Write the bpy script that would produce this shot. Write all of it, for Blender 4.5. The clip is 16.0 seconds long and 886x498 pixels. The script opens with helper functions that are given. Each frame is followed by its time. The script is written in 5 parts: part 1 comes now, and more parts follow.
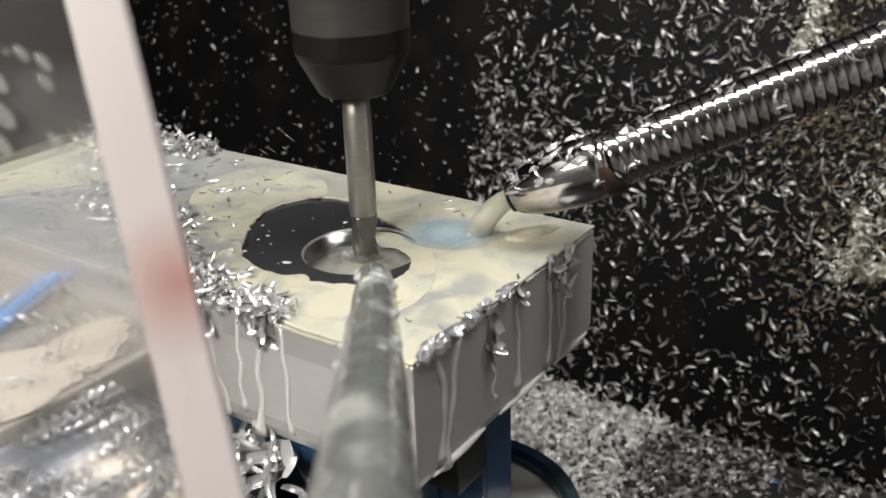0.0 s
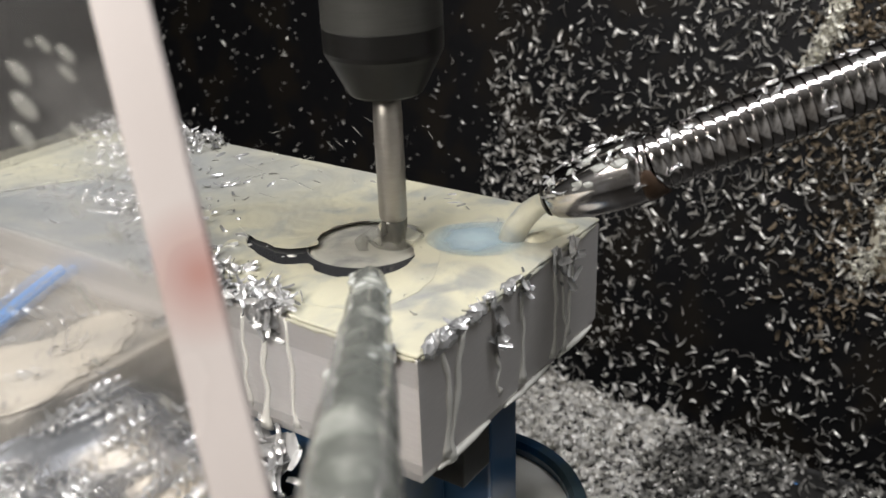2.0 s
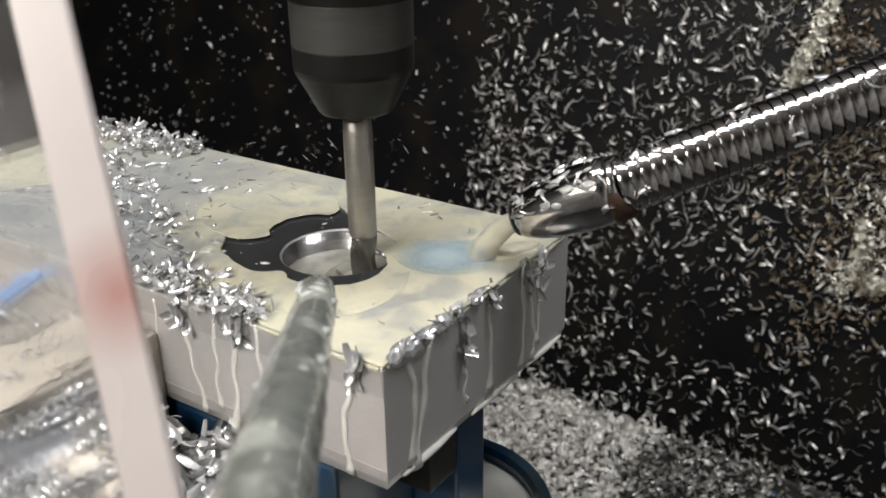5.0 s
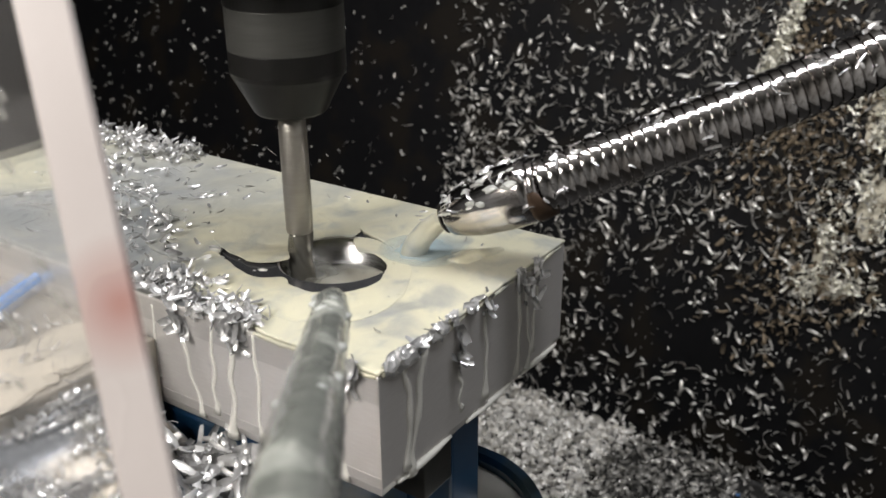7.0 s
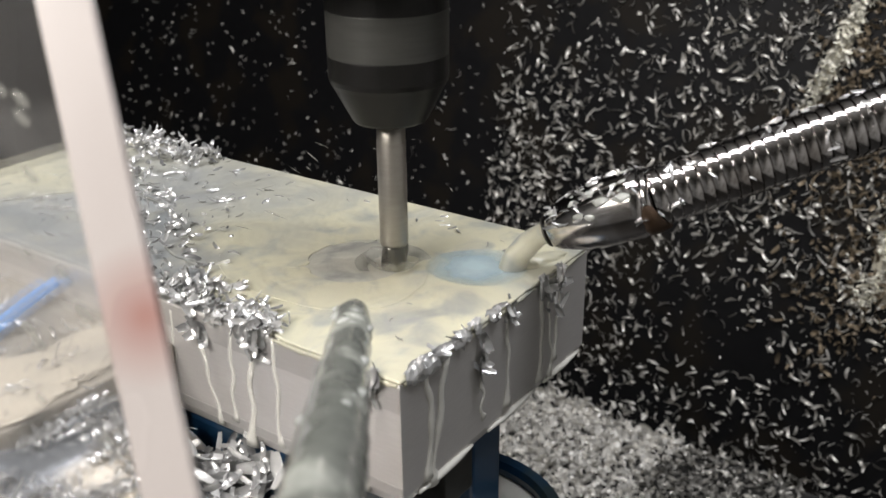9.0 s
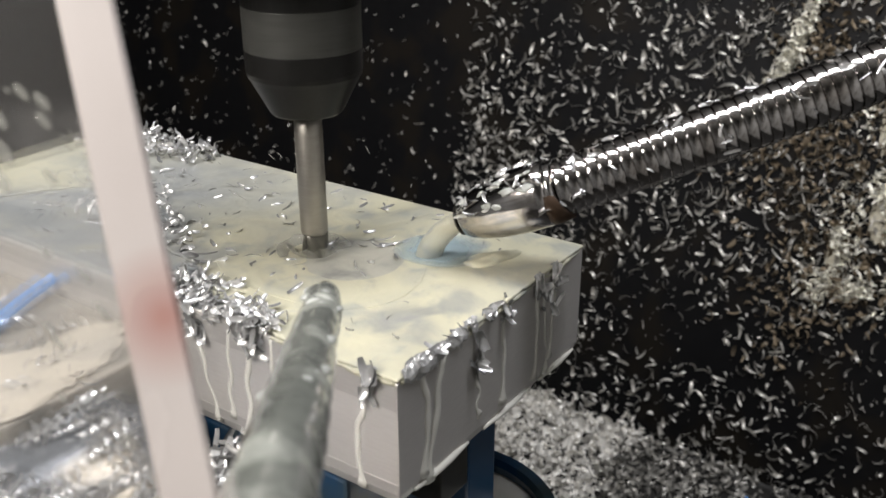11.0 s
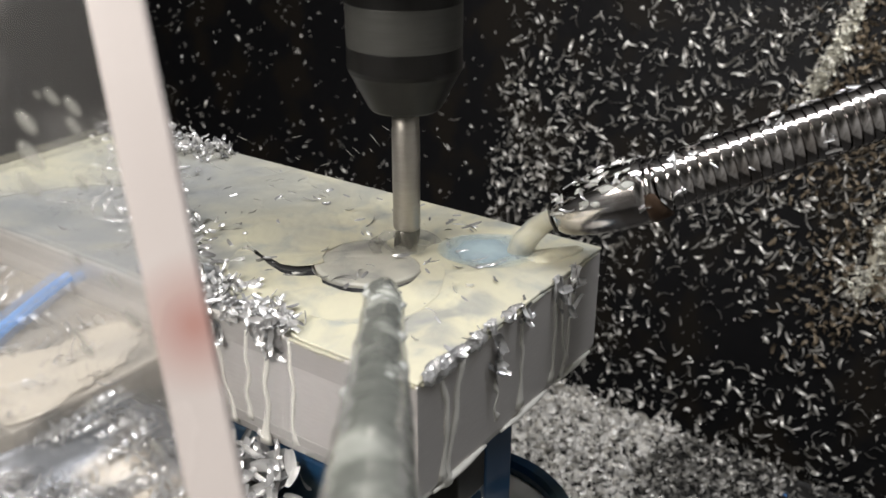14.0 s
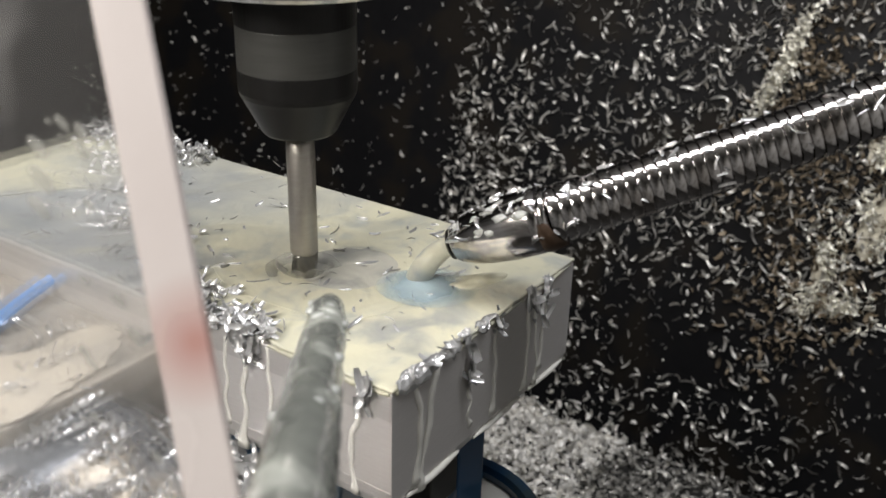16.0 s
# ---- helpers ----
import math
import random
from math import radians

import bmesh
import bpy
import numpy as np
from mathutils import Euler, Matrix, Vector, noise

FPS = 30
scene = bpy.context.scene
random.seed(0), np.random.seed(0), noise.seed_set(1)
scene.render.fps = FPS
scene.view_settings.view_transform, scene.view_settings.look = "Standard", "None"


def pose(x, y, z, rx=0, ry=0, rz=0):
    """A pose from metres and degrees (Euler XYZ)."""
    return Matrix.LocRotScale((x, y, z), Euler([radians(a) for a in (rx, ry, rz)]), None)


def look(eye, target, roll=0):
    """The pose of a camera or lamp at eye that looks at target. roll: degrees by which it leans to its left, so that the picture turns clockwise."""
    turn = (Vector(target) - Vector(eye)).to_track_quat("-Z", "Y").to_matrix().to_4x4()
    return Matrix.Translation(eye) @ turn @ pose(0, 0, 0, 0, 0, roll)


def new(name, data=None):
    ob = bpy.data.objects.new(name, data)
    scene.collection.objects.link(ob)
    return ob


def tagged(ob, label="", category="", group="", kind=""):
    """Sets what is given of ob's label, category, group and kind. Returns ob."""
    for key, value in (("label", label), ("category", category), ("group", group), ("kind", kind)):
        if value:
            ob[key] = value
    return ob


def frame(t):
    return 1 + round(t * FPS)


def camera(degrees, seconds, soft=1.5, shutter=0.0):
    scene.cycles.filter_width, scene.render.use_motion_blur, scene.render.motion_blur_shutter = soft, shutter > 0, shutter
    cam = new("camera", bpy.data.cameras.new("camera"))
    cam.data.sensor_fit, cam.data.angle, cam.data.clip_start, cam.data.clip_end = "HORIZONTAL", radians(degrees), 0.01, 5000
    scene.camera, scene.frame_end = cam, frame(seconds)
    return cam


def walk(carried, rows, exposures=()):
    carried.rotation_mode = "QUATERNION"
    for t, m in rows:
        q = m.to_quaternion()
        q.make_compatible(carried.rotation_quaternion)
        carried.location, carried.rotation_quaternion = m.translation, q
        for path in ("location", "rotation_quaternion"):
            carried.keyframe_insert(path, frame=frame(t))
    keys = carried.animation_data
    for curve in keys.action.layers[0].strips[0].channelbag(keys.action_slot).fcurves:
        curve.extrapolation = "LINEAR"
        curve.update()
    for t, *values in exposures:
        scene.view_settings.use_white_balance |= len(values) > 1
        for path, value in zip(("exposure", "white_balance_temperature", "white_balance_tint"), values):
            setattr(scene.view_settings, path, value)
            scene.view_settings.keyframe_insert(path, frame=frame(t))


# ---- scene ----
cam = camera(49.42, 16.0, soft=1.6)
cam.data.dof.use_dof, cam.data.dof.focus_distance, cam.data.dof.aperture_fstop = True, 0.48, 17.0
PATH = [
    (0.0, -0.2356, -0.1758, 0.1737, 66.37, 1.70, -56.38),
    (0.5, -0.2234, -0.1823, 0.1726, 66.21, 1.67, -56.46),
    (1.0, -0.2102, -0.1708, 0.1713, 66.15, 1.95, -55.98),
    (1.5, -0.2151, -0.1573, 0.1709, 66.14, 2.02, -55.76),
    (2.0, -0.2311, -0.1577, 0.1730, 66.07, 1.85, -56.17),
    (2.5, -0.2408, -0.1742, 0.1741, 65.87, 1.44, -56.76),
    (3.0, -0.2374, -0.1868, 0.1769, 65.92, 1.11, -57.08),
    (3.5, -0.2246, -0.1892, 0.1776, 65.98, 0.94, -57.03),
    (4.0, -0.2117, -0.1847, 0.1792, 66.05, 1.09, -56.52),
    (4.5, -0.2120, -0.1713, 0.1794, 66.06, 0.97, -56.44),
    (5.0, -0.2230, -0.1637, 0.1798, 66.08, 0.86, -56.36),
    (5.5, -0.2359, -0.1684, 0.1802, 66.10, 0.74, -56.28),
    (6.0, -0.2397, -0.1826, 0.1806, 66.12, 0.63, -56.20),
    (6.5, -0.2300, -0.1948, 0.1813, 66.13, 0.52, -56.12),
    (7.0, -0.2204, -0.1981, 0.1836, 66.29, 0.35, -56.24),
    (7.5, -0.2082, -0.1866, 0.1841, 66.35, 0.33, -55.93),
    (8.0, -0.2066, -0.1701, 0.1831, 66.40, 0.52, -55.53),
    (8.5, -0.2151, -0.1575, 0.1823, 66.42, 0.60, -55.22),
    (9.0, -0.2273, -0.1570, 0.1821, 66.39, 0.52, -55.36),
    (9.5, -0.2393, -0.1690, 0.1834, 66.37, 0.28, -55.86),
    (10.0, -0.2409, -0.1813, 0.1840, 66.29, 0.21, -55.79),
    (10.5, -0.2334, -0.1915, 0.1845, 66.21, 0.14, -55.72),
    (11.0, -0.2203, -0.1937, 0.1849, 66.13, 0.07, -55.65),
    (11.5, -0.2086, -0.1857, 0.1853, 66.06, 0.00, -55.58),
    (12.0, -0.2050, -0.1710, 0.1857, 65.98, -0.06, -55.52),
    (12.5, -0.2108, -0.1536, 0.1849, 66.02, 0.27, -54.98),
    (13.0, -0.2223, -0.1473, 0.1854, 65.92, 0.17, -54.98),
    (13.5, -0.2370, -0.1513, 0.1859, 65.86, -0.02, -55.07),
    (14.0, -0.2454, -0.1623, 0.1864, 65.87, -0.18, -55.21),
    (14.5, -0.2467, -0.1808, 0.1898, 65.85, -0.72, -55.84),
    (15.0, -0.2402, -0.1929, 0.1915, 65.76, -1.02, -56.30),
    (15.5, -0.2266, -0.1954, 0.1942, 65.74, -1.43, -56.26),
    (16.0, -0.2146, -0.1863, 0.1952, 65.80, -1.45, -55.95),
]
walk(cam, [(t, pose(x, y, z, rx, ry, rz)) for t, x, y, z, rx, ry, rz in PATH])

# travel of the machine table against the fixed head: seconds, x, y, z
TABLE = [
    (0.0, -0.0000, -0.0000, 0.0000),
    (0.5, 0.0119, -0.0070, 0.0000),
    (1.0, 0.0240, 0.0031, -0.0006),
    (1.5, 0.0189, 0.0167, -0.0006),
    (2.0, 0.0049, 0.0181, -0.0001),
    (2.5, -0.0036, 0.0064, 0.0001),
    (3.0, 0.0027, -0.0061, -0.0000),
    (3.5, 0.0153, -0.0086, 0.0002),
    (4.0, 0.0246, 0.0015, 0.0002),
    (4.5, 0.0239, 0.0147, -0.0000),
    (5.0, 0.0124, 0.0223, -0.0000),
    (5.5, -0.0011, 0.0174, -0.0000),
    (6.0, -0.0053, 0.0031, -0.0000),
    (6.5, 0.0039, -0.0092, 0.0003),
    (7.0, 0.0161, -0.0104, 0.0005),
    (7.5, 0.0274, 0.0003, 0.0002),
    (8.0, 0.0272, 0.0148, 0.0001),
    (8.5, 0.0175, 0.0249, -0.0002),
    (9.0, 0.0058, 0.0248, -0.0004),
    (9.5, -0.0047, 0.0136, -0.0002),
    (10.0, -0.0059, 0.0009, -0.0000),
    (10.5, 0.0021, -0.0097, -0.0000),
    (11.0, 0.0156, -0.0122, -0.0000),
    (11.5, 0.0278, -0.0047, -0.0000),
    (12.0, 0.0318, 0.0096, -0.0001),
    (12.5, 0.0239, 0.0235, -0.0001),
    (13.0, 0.0124, 0.0286, 0.0001),
    (13.5, -0.0008, 0.0244, -0.0003),
    (14.0, -0.0086, 0.0128, -0.0000),
    (14.5, -0.0070, -0.0028, 0.0002),
    (15.0, 0.0019, -0.0123, 0.0002),
    (15.5, 0.0165, -0.0138, 0.0002),
    (16.0, 0.0274, -0.0060, 0.0000),
]

# ---------------------------------------------------------------- light
world = bpy.data.worlds.new("machine_dark")
scene.world = world
world.use_nodes = True
world.node_tree.nodes["Background"].inputs[0].default_value = (0.75, 0.85, 1.0, 1)
world.node_tree.nodes["Background"].inputs[1].default_value = 0.03


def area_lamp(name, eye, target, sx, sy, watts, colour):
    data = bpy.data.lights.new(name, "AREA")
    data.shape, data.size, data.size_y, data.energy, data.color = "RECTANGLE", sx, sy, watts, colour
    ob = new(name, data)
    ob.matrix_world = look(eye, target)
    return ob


# two unseen area lamps, added to light the block, swarf and chrome
area_lamp("added_side_light", (-0.80, 0.22, 0.62), (0.1, 0.15, -0.05), 0.55, 0.50, 12.2, (1.0, 0.95, 0.90))
area_lamp("added_top_light", (0.16, -0.10, 0.96), (0.46, 0.14, -0.3), 1.0, 0.16, 13.4, (0.97, 0.97, 1.0))
scene.view_settings.exposure = 0.0


# ---------------------------------------------------------------- materials
def material(name):
    m = bpy.data.materials.new(name)
    m.use_nodes = True
    return m, m.node_tree.nodes, m.node_tree.links, m.node_tree.nodes["Principled BSDF"]


def surface(name, low, high, rough=(0.4, 0.6), metal=0.0, scale=60.0, bump=0.1, stretch=(1, 1, 1), coat=0.0, spot=None,
            spot_scale=9.0, spot_edge=(0.5, 0.62), spec=0.5, island=0.0):
    """Two-scale noise colour, roughness and bump; spot adds a second stain colour."""
    m, n, l, b = material(name)
    co = n.new("ShaderNodeTexCoord")
    mp = n.new("ShaderNodeMapping")
    mp.inputs["Scale"].default_value = stretch
    l.new(co.outputs["Object"], mp.inputs["Vector"])
    fine, broad = n.new("ShaderNodeTexNoise"), n.new("ShaderNodeTexNoise")
    for tex, s, d in ((fine, scale, 6), (broad, spot_scale, 4)):
        tex.inputs["Scale"].default_value, tex.inputs["Detail"].default_value = s, d
        l.new(mp.outputs["Vector"], tex.inputs["Vector"])
    ramp = n.new("ShaderNodeMix")
    ramp.data_type = "RGBA"
    ramp.inputs[6].default_value, ramp.inputs[7].default_value = (*low, 1), (*high, 1)
    l.new(fine.outputs["Fac"], ramp.inputs[0])
    out = ramp.outputs[2]
    if spot:
        edge = n.new("ShaderNodeMapRange")
        edge.inputs[1].default_value, edge.inputs[2].default_value = spot_edge
        l.new(broad.outputs["Fac"], edge.inputs[0])
        mix = n.new("ShaderNodeMix")
        mix.data_type = "RGBA"
        mix.inputs[7].default_value = (*spot, 1)
        l.new(edge.outputs[0], mix.inputs[0])
        l.new(out, mix.inputs[6])
        out = mix.outputs[2]
    if island:
        geo, hsv = n.new("ShaderNodeNewGeometry"), n.new("ShaderNodeHueSaturation")
        rng = n.new("ShaderNodeMapRange")
        rng.inputs[3].default_value, rng.inputs[4].default_value = 1 - island, 1 + island * 0.5
        l.new(geo.outputs["Random Per Island"], rng.inputs[0])
        l.new(rng.outputs[0], hsv.inputs["Value"])
        l.new(out, hsv.inputs["Color"])
        out = hsv.outputs["Color"]
    l.new(out, b.inputs["Base Color"])
    rr = n.new("ShaderNodeMapRange")
    rr.inputs[3].default_value, rr.inputs[4].default_value = rough
    l.new(broad.outputs["Fac"], rr.inputs[0])
    l.new(rr.outputs[0], b.inputs["Roughness"])
    b.inputs["Metallic"].default_value, b.inputs["Coat Weight"].default_value = metal, coat
    b.inputs["Coat Roughness"].default_value = 0.08
    b.inputs["Specular IOR Level"].default_value = spec
    if bump:
        bp = n.new("ShaderNodeBump")
        bp.inputs["Strength"].default_value, bp.inputs["Distance"].default_value = bump, 0.001
        l.new(fine.outputs["Fac"], bp.inputs["Height"])
        l.new(bp.outputs["Normal"], b.inputs["Normal"])
    return m


ALU = surface("milled_aluminium", (0.60, 0.58, 0.56), (0.72, 0.70, 0.68), (0.34, 0.46), 0.5, 120, 0.12, (1, 1, 9))
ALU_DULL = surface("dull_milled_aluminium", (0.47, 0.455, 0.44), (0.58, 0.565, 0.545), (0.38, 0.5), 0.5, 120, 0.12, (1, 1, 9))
# dark base colour stands for the black cabin mirrored in wet metal
ALU_WET_REFLECTION = surface("wet_aluminium_dark_reflection", (0.05, 0.052, 0.055), (0.10, 0.10, 0.105), (0.04, 0.14), 0.5, 90, 0.05)
BORE = surface("bored_aluminium", (0.55, 0.55, 0.55), (0.72, 0.72, 0.71), (0.15, 0.3), 1.0, 60, 0.2, (1, 1, 14))
CHIP = surface("bright_chip", (0.62, 0.62, 0.62), (0.82, 0.82, 0.81), (0.15, 0.34), 0.62, 200, 0.25, island=0.5)
CHIP_WALL = surface("dull_chip", (0.43, 0.415, 0.38), (0.72, 0.70, 0.65), (0.28, 0.5), 0.45, 160, 0.3, island=0.65)


def foam(name, pale, mid, thin):
    """Milky emulsion: cloudy in three tones, glossy, with slow swells and fine bubbles."""
    m, n, l, b = material(name)
    co = n.new("ShaderNodeTexCoord")
    tex = []
    for scale, detail, dist in ((17, 3, 1.2), (60, 5, 0.6), (420, 3, 0.0)):
        t = n.new("ShaderNodeTexNoise")
        t.inputs["Scale"].default_value, t.inputs["Detail"].default_value, t.inputs["Distortion"].default_value = scale, detail, dist
        l.new(co.outputs["Object"], t.inputs["Vector"])
        tex.append(t)
    out = None
    for t, lo, hi, a, c in ((tex[0], 0.38, 0.66, pale, mid), (tex[1], 0.45, 0.76, None, thin)):
        rng, mix = n.new("ShaderNodeMapRange"), n.new("ShaderNodeMix")
        rng.inputs[1].default_value, rng.inputs[2].default_value = lo, hi
        rng.interpolation_type = "SMOOTHSTEP"
        mix.data_type = "RGBA"
        l.new(t.outputs["Fac"], rng.inputs[0])
        l.new(rng.outputs[0], mix.inputs[0])
        if out is None:
            mix.inputs[6].default_value = (*a, 1)
        else:
            l.new(out, mix.inputs[6])
        mix.inputs[7].default_value = (*c, 1)
        out = mix.outputs[2]
    l.new(out, b.inputs["Base Color"])
    rr = n.new("ShaderNodeMapRange")
    rr.inputs[3].default_value, rr.inputs[4].default_value = 0.20, 0.46
    l.new(tex[1].outputs["Fac"], rr.inputs[0])
    l.new(rr.outputs[0], b.inputs["Roughness"])
    last = None
    for t, strength, depth in ((tex[0], 0.5, 0.006), (tex[1], 0.35, 0.0016), (tex[2], 0.12, 0.0003)):
        bp = n.new("ShaderNodeBump")
        bp.inputs["Strength"].default_value, bp.inputs["Distance"].default_value = strength, depth
        l.new(t.outputs["Fac"], bp.inputs["Height"])
        if last:
            l.new(last.outputs["Normal"], bp.inputs["Normal"])
        last = bp
    l.new(last.outputs["Normal"], b.inputs["Normal"])
    return m


FOAM = foam("milky_coolant", (0.53, 0.505, 0.372), (0.44, 0.43, 0.345), (0.31, 0.32, 0.295))
MURK = foam("murky_coolant", (0.42, 0.41, 0.35), (0.33, 0.325, 0.29), (0.22, 0.22, 0.205))
FILM = foam("thin_grey_coolant", (0.30, 0.31, 0.31), (0.22, 0.235, 0.24), (0.36, 0.35, 0.30))
DRIP = surface("coolant_drip", (0.62, 0.61, 0.56), (0.76, 0.75, 0.70), (0.12, 0.25), 0.0, 80, 0.05)
CHROME = surface("chrome", (0.50, 0.48, 0.475), (0.68, 0.66, 0.65), (0.06, 0.20), 1.0, 120, 0.04, spot=(0.42, 0.39, 0.37), spot_scale=70)
RUST = surface("brown_ring", (0.030, 0.017, 0.010), (0.085, 0.050, 0.028), (0.4, 0.6), 0.2, 90, 0.2)
STEEL = surface("tool_steel", (0.33, 0.31, 0.275), (0.44, 0.415, 0.37), (0.30, 0.46), 0.85, 90, 0.1, (1, 1, 6))
FLUTE = surface("wet_flute_steel", (0.14, 0.135, 0.12), (0.24, 0.23, 0.205), (0.2, 0.36), 0.8, 90, 0.1)
BLACK_STEEL = surface("blackened_steel", (0.010, 0.010, 0.0095), (0.019, 0.018, 0.017), (0.32, 0.45), 0.2, 110, 0.05, spec=0.28)
GREY_BAND = surface("worn_grey_band", (0.055, 0.055, 0.050), (0.085, 0.085, 0.078), (0.35, 0.5), 0.3, 60, 0.1, (1, 1, 12))
BLUE = surface("blue_vise_paint", (0.006, 0.03, 0.075), (0.012, 0.05, 0.11), (0.25, 0.4), 0.0, 60, 0.1, coat=0.4,
               spot=(0.03, 0.05, 0.06), spot_scale=30)
DARK_STEEL = surface("oiled_steel", (0.03, 0.03, 0.028), (0.08, 0.075, 0.065), (0.25, 0.45), 0.7, 90, 0.15)
JAW = surface("ground_jaw_steel", (0.30, 0.27, 0.23), (0.46, 0.42, 0.36), (0.3, 0.45), 0.4, 70, 0.3, spot=(0.20, 0.19, 0.17), spot_scale=26)
WALL = surface("black_wall", (0.003, 0.003, 0.004), (0.007, 0.007, 0.0075), (0.4, 0.6), 0.0, 90, 0.4, spot=(0.010, 0.008, 0.006), spot_scale=14, spec=0.18)
FLOOR = surface("grimy_floor", (0.010, 0.010, 0.009), (0.032, 0.030, 0.028), (0.4, 0.6), 0.2, 120, 0.6)
BROWN = surface("caked_swarf_and_light_strip", (0.44, 0.40, 0.30), (0.82, 0.78, 0.65), (0.3, 0.5), 0.1, 160, 0.8)
BOUNCE_PANEL = surface("pale_bounce_paint", (0.42, 0.42, 0.41), (0.52, 0.52, 0.50), (0.4, 0.6), 0.0, 60, 0.1, spot=(0.28, 0.27, 0.25), spot_scale=4)
CHIP_BANK = surface("lit_bank_chip", (0.84, 0.81, 0.75), (0.95, 0.93, 0.88), (0.22, 0.42), 0.15, 160, 0.3, island=0.35)
CRUST = surface("yellowish_chip_and_light_strip", (0.82, 0.79, 0.68), (0.95, 0.93, 0.83), (0.3, 0.5), 0.15, 160, 0.3, island=0.5)
SLUDGE = surface("wet_swarf_sludge", (0.05, 0.06, 0.075), (0.20, 0.205, 0.215), (0.15, 0.4), 0.3, 120, 0.8, spot=(0.34, 0.29, 0.22), spot_scale=22)
WATER = surface("coolant_drop", (0.30, 0.31, 0.29), (0.46, 0.47, 0.44), (0.05, 0.12), 0.0, 90, 0.05)
HOSE = surface("wet_grey_hose", (0.09, 0.095, 0.085), (0.23, 0.238, 0.212), (0.12, 0.3), 0.0, 130, 0.4, spot=(0.36, 0.37, 0.33), spot_scale=55,
               coat=0.6)
EDGE = surface("acrylic_edge", (0.56, 0.505, 0.48), (0.64, 0.585, 0.56), (0.2, 0.35), 0.0, 30, 0.05)


def stain(m, point, inner, outer, colour):
    """A soft round stain of another colour around a point of the thing."""
    n, l = m.node_tree.nodes, m.node_tree.links
    b = n["Principled BSDF"]
    old = b.inputs["Base Color"].links[0].from_socket
    co, dist, rng, mix = n.new("ShaderNodeTexCoord"), n.new("ShaderNodeVectorMath"), n.new("ShaderNodeMapRange"), n.new("ShaderNodeMix")
    dist.operation, mix.data_type = "DISTANCE", "RGBA"
    dist.inputs[1].default_value = point
    l.new(co.outputs["Object"], dist.inputs[0])
    l.new(dist.outputs["Value"], rng.inputs[0])
    for k, v in enumerate((inner, outer, 1.0, 0.0)):
        rng.inputs[k + 1].default_value = v
    l.new(rng.outputs[0], mix.inputs[0])
    l.new(old, mix.inputs[6])
    mix.inputs[7].default_value = (*colour, 1)
    l.new(mix.outputs[2], b.inputs["Base Color"])


def grey_patches(m, spots):
    """Greyer places in the coolant, some where it lies thin, with frayed rims: rows of x, y, inner, outer, cover,
    colour.
    """
    n, l = m.node_tree.nodes, m.node_tree.links
    b = n["Principled BSDF"]
    co, tex = n.new("ShaderNodeTexCoord"), n.new("ShaderNodeTexNoise")
    tex.inputs["Scale"].default_value, tex.inputs["Detail"].default_value, tex.inputs["Distortion"].default_value = 34, 5, 0.7
    l.new(co.outputs["Object"], tex.inputs["Vector"])
    for x, y, inner, outer, cover, colour in spots:
        dist, fray, rng, mix = (n.new(k) for k in ("ShaderNodeVectorMath", "ShaderNodeMath", "ShaderNodeMapRange", "ShaderNodeMix"))
        dist.operation, fray.operation, mix.data_type, rng.interpolation_type = "DISTANCE", "MULTIPLY_ADD", "RGBA", "SMOOTHSTEP"
        dist.inputs[1].default_value = (x, y, 0)
        l.new(co.outputs["Object"], dist.inputs[0])
        l.new(tex.outputs["Fac"], fray.inputs[0])
        fray.inputs[1].default_value = 0.07
        l.new(dist.outputs["Value"], fray.inputs[2])
        for k, v in enumerate((inner + 0.035, outer + 0.035, cover, 0.0)):
            rng.inputs[k + 1].default_value = v
        l.new(fray.outputs[0], rng.inputs[0])
        l.new(rng.outputs[0], mix.inputs[0])
        l.new(b.inputs["Base Color"].links[0].from_socket, mix.inputs[6])
        mix.inputs[7].default_value = (*colour, 1)
        l.new(mix.outputs[2], b.inputs["Base Color"])


# DUN makes the coolant darker and greyer towards the back of the block
GREY, DUN = (0.215, 0.225, 0.235), (0.30, 0.30, 0.27)
grey_patches(FOAM, ((0.030, 0.150, 0.0, 0.038, 0.8, GREY), (0.045, 0.190, 0.005, 0.045, 0.9, GREY), (0.050, 0.235, 0.005, 0.045, 0.85, GREY), (0.025, 0.270, 0.005, 0.04, 0.8, GREY),
                    (0.100, 0.180, 0.005, 0.075, 0.75, DUN), (0.125, 0.250, 0.03, 0.085, 0.85, DUN), (0.085, 0.225, 0.01, 0.06, 0.7, GREY), (0.138, 0.150, 0.0, 0.05, 0.6, DUN), (0.035, 0.022, 0.0, 0.018, 0.7, GREY), (0.060, 0.014, 0.0, 0.014, 0.6, GREY)))
stain(EDGE, (-0.1330, -0.0470, 0.1000), 0.001, 0.014, (0.44, 0.25, 0.22))
BLUE_TUBE = surface("blue_tube", (0.10, 0.30, 0.75), (0.18, 0.42, 0.86), (0.25, 0.35), 0.0, 40, 0.05)


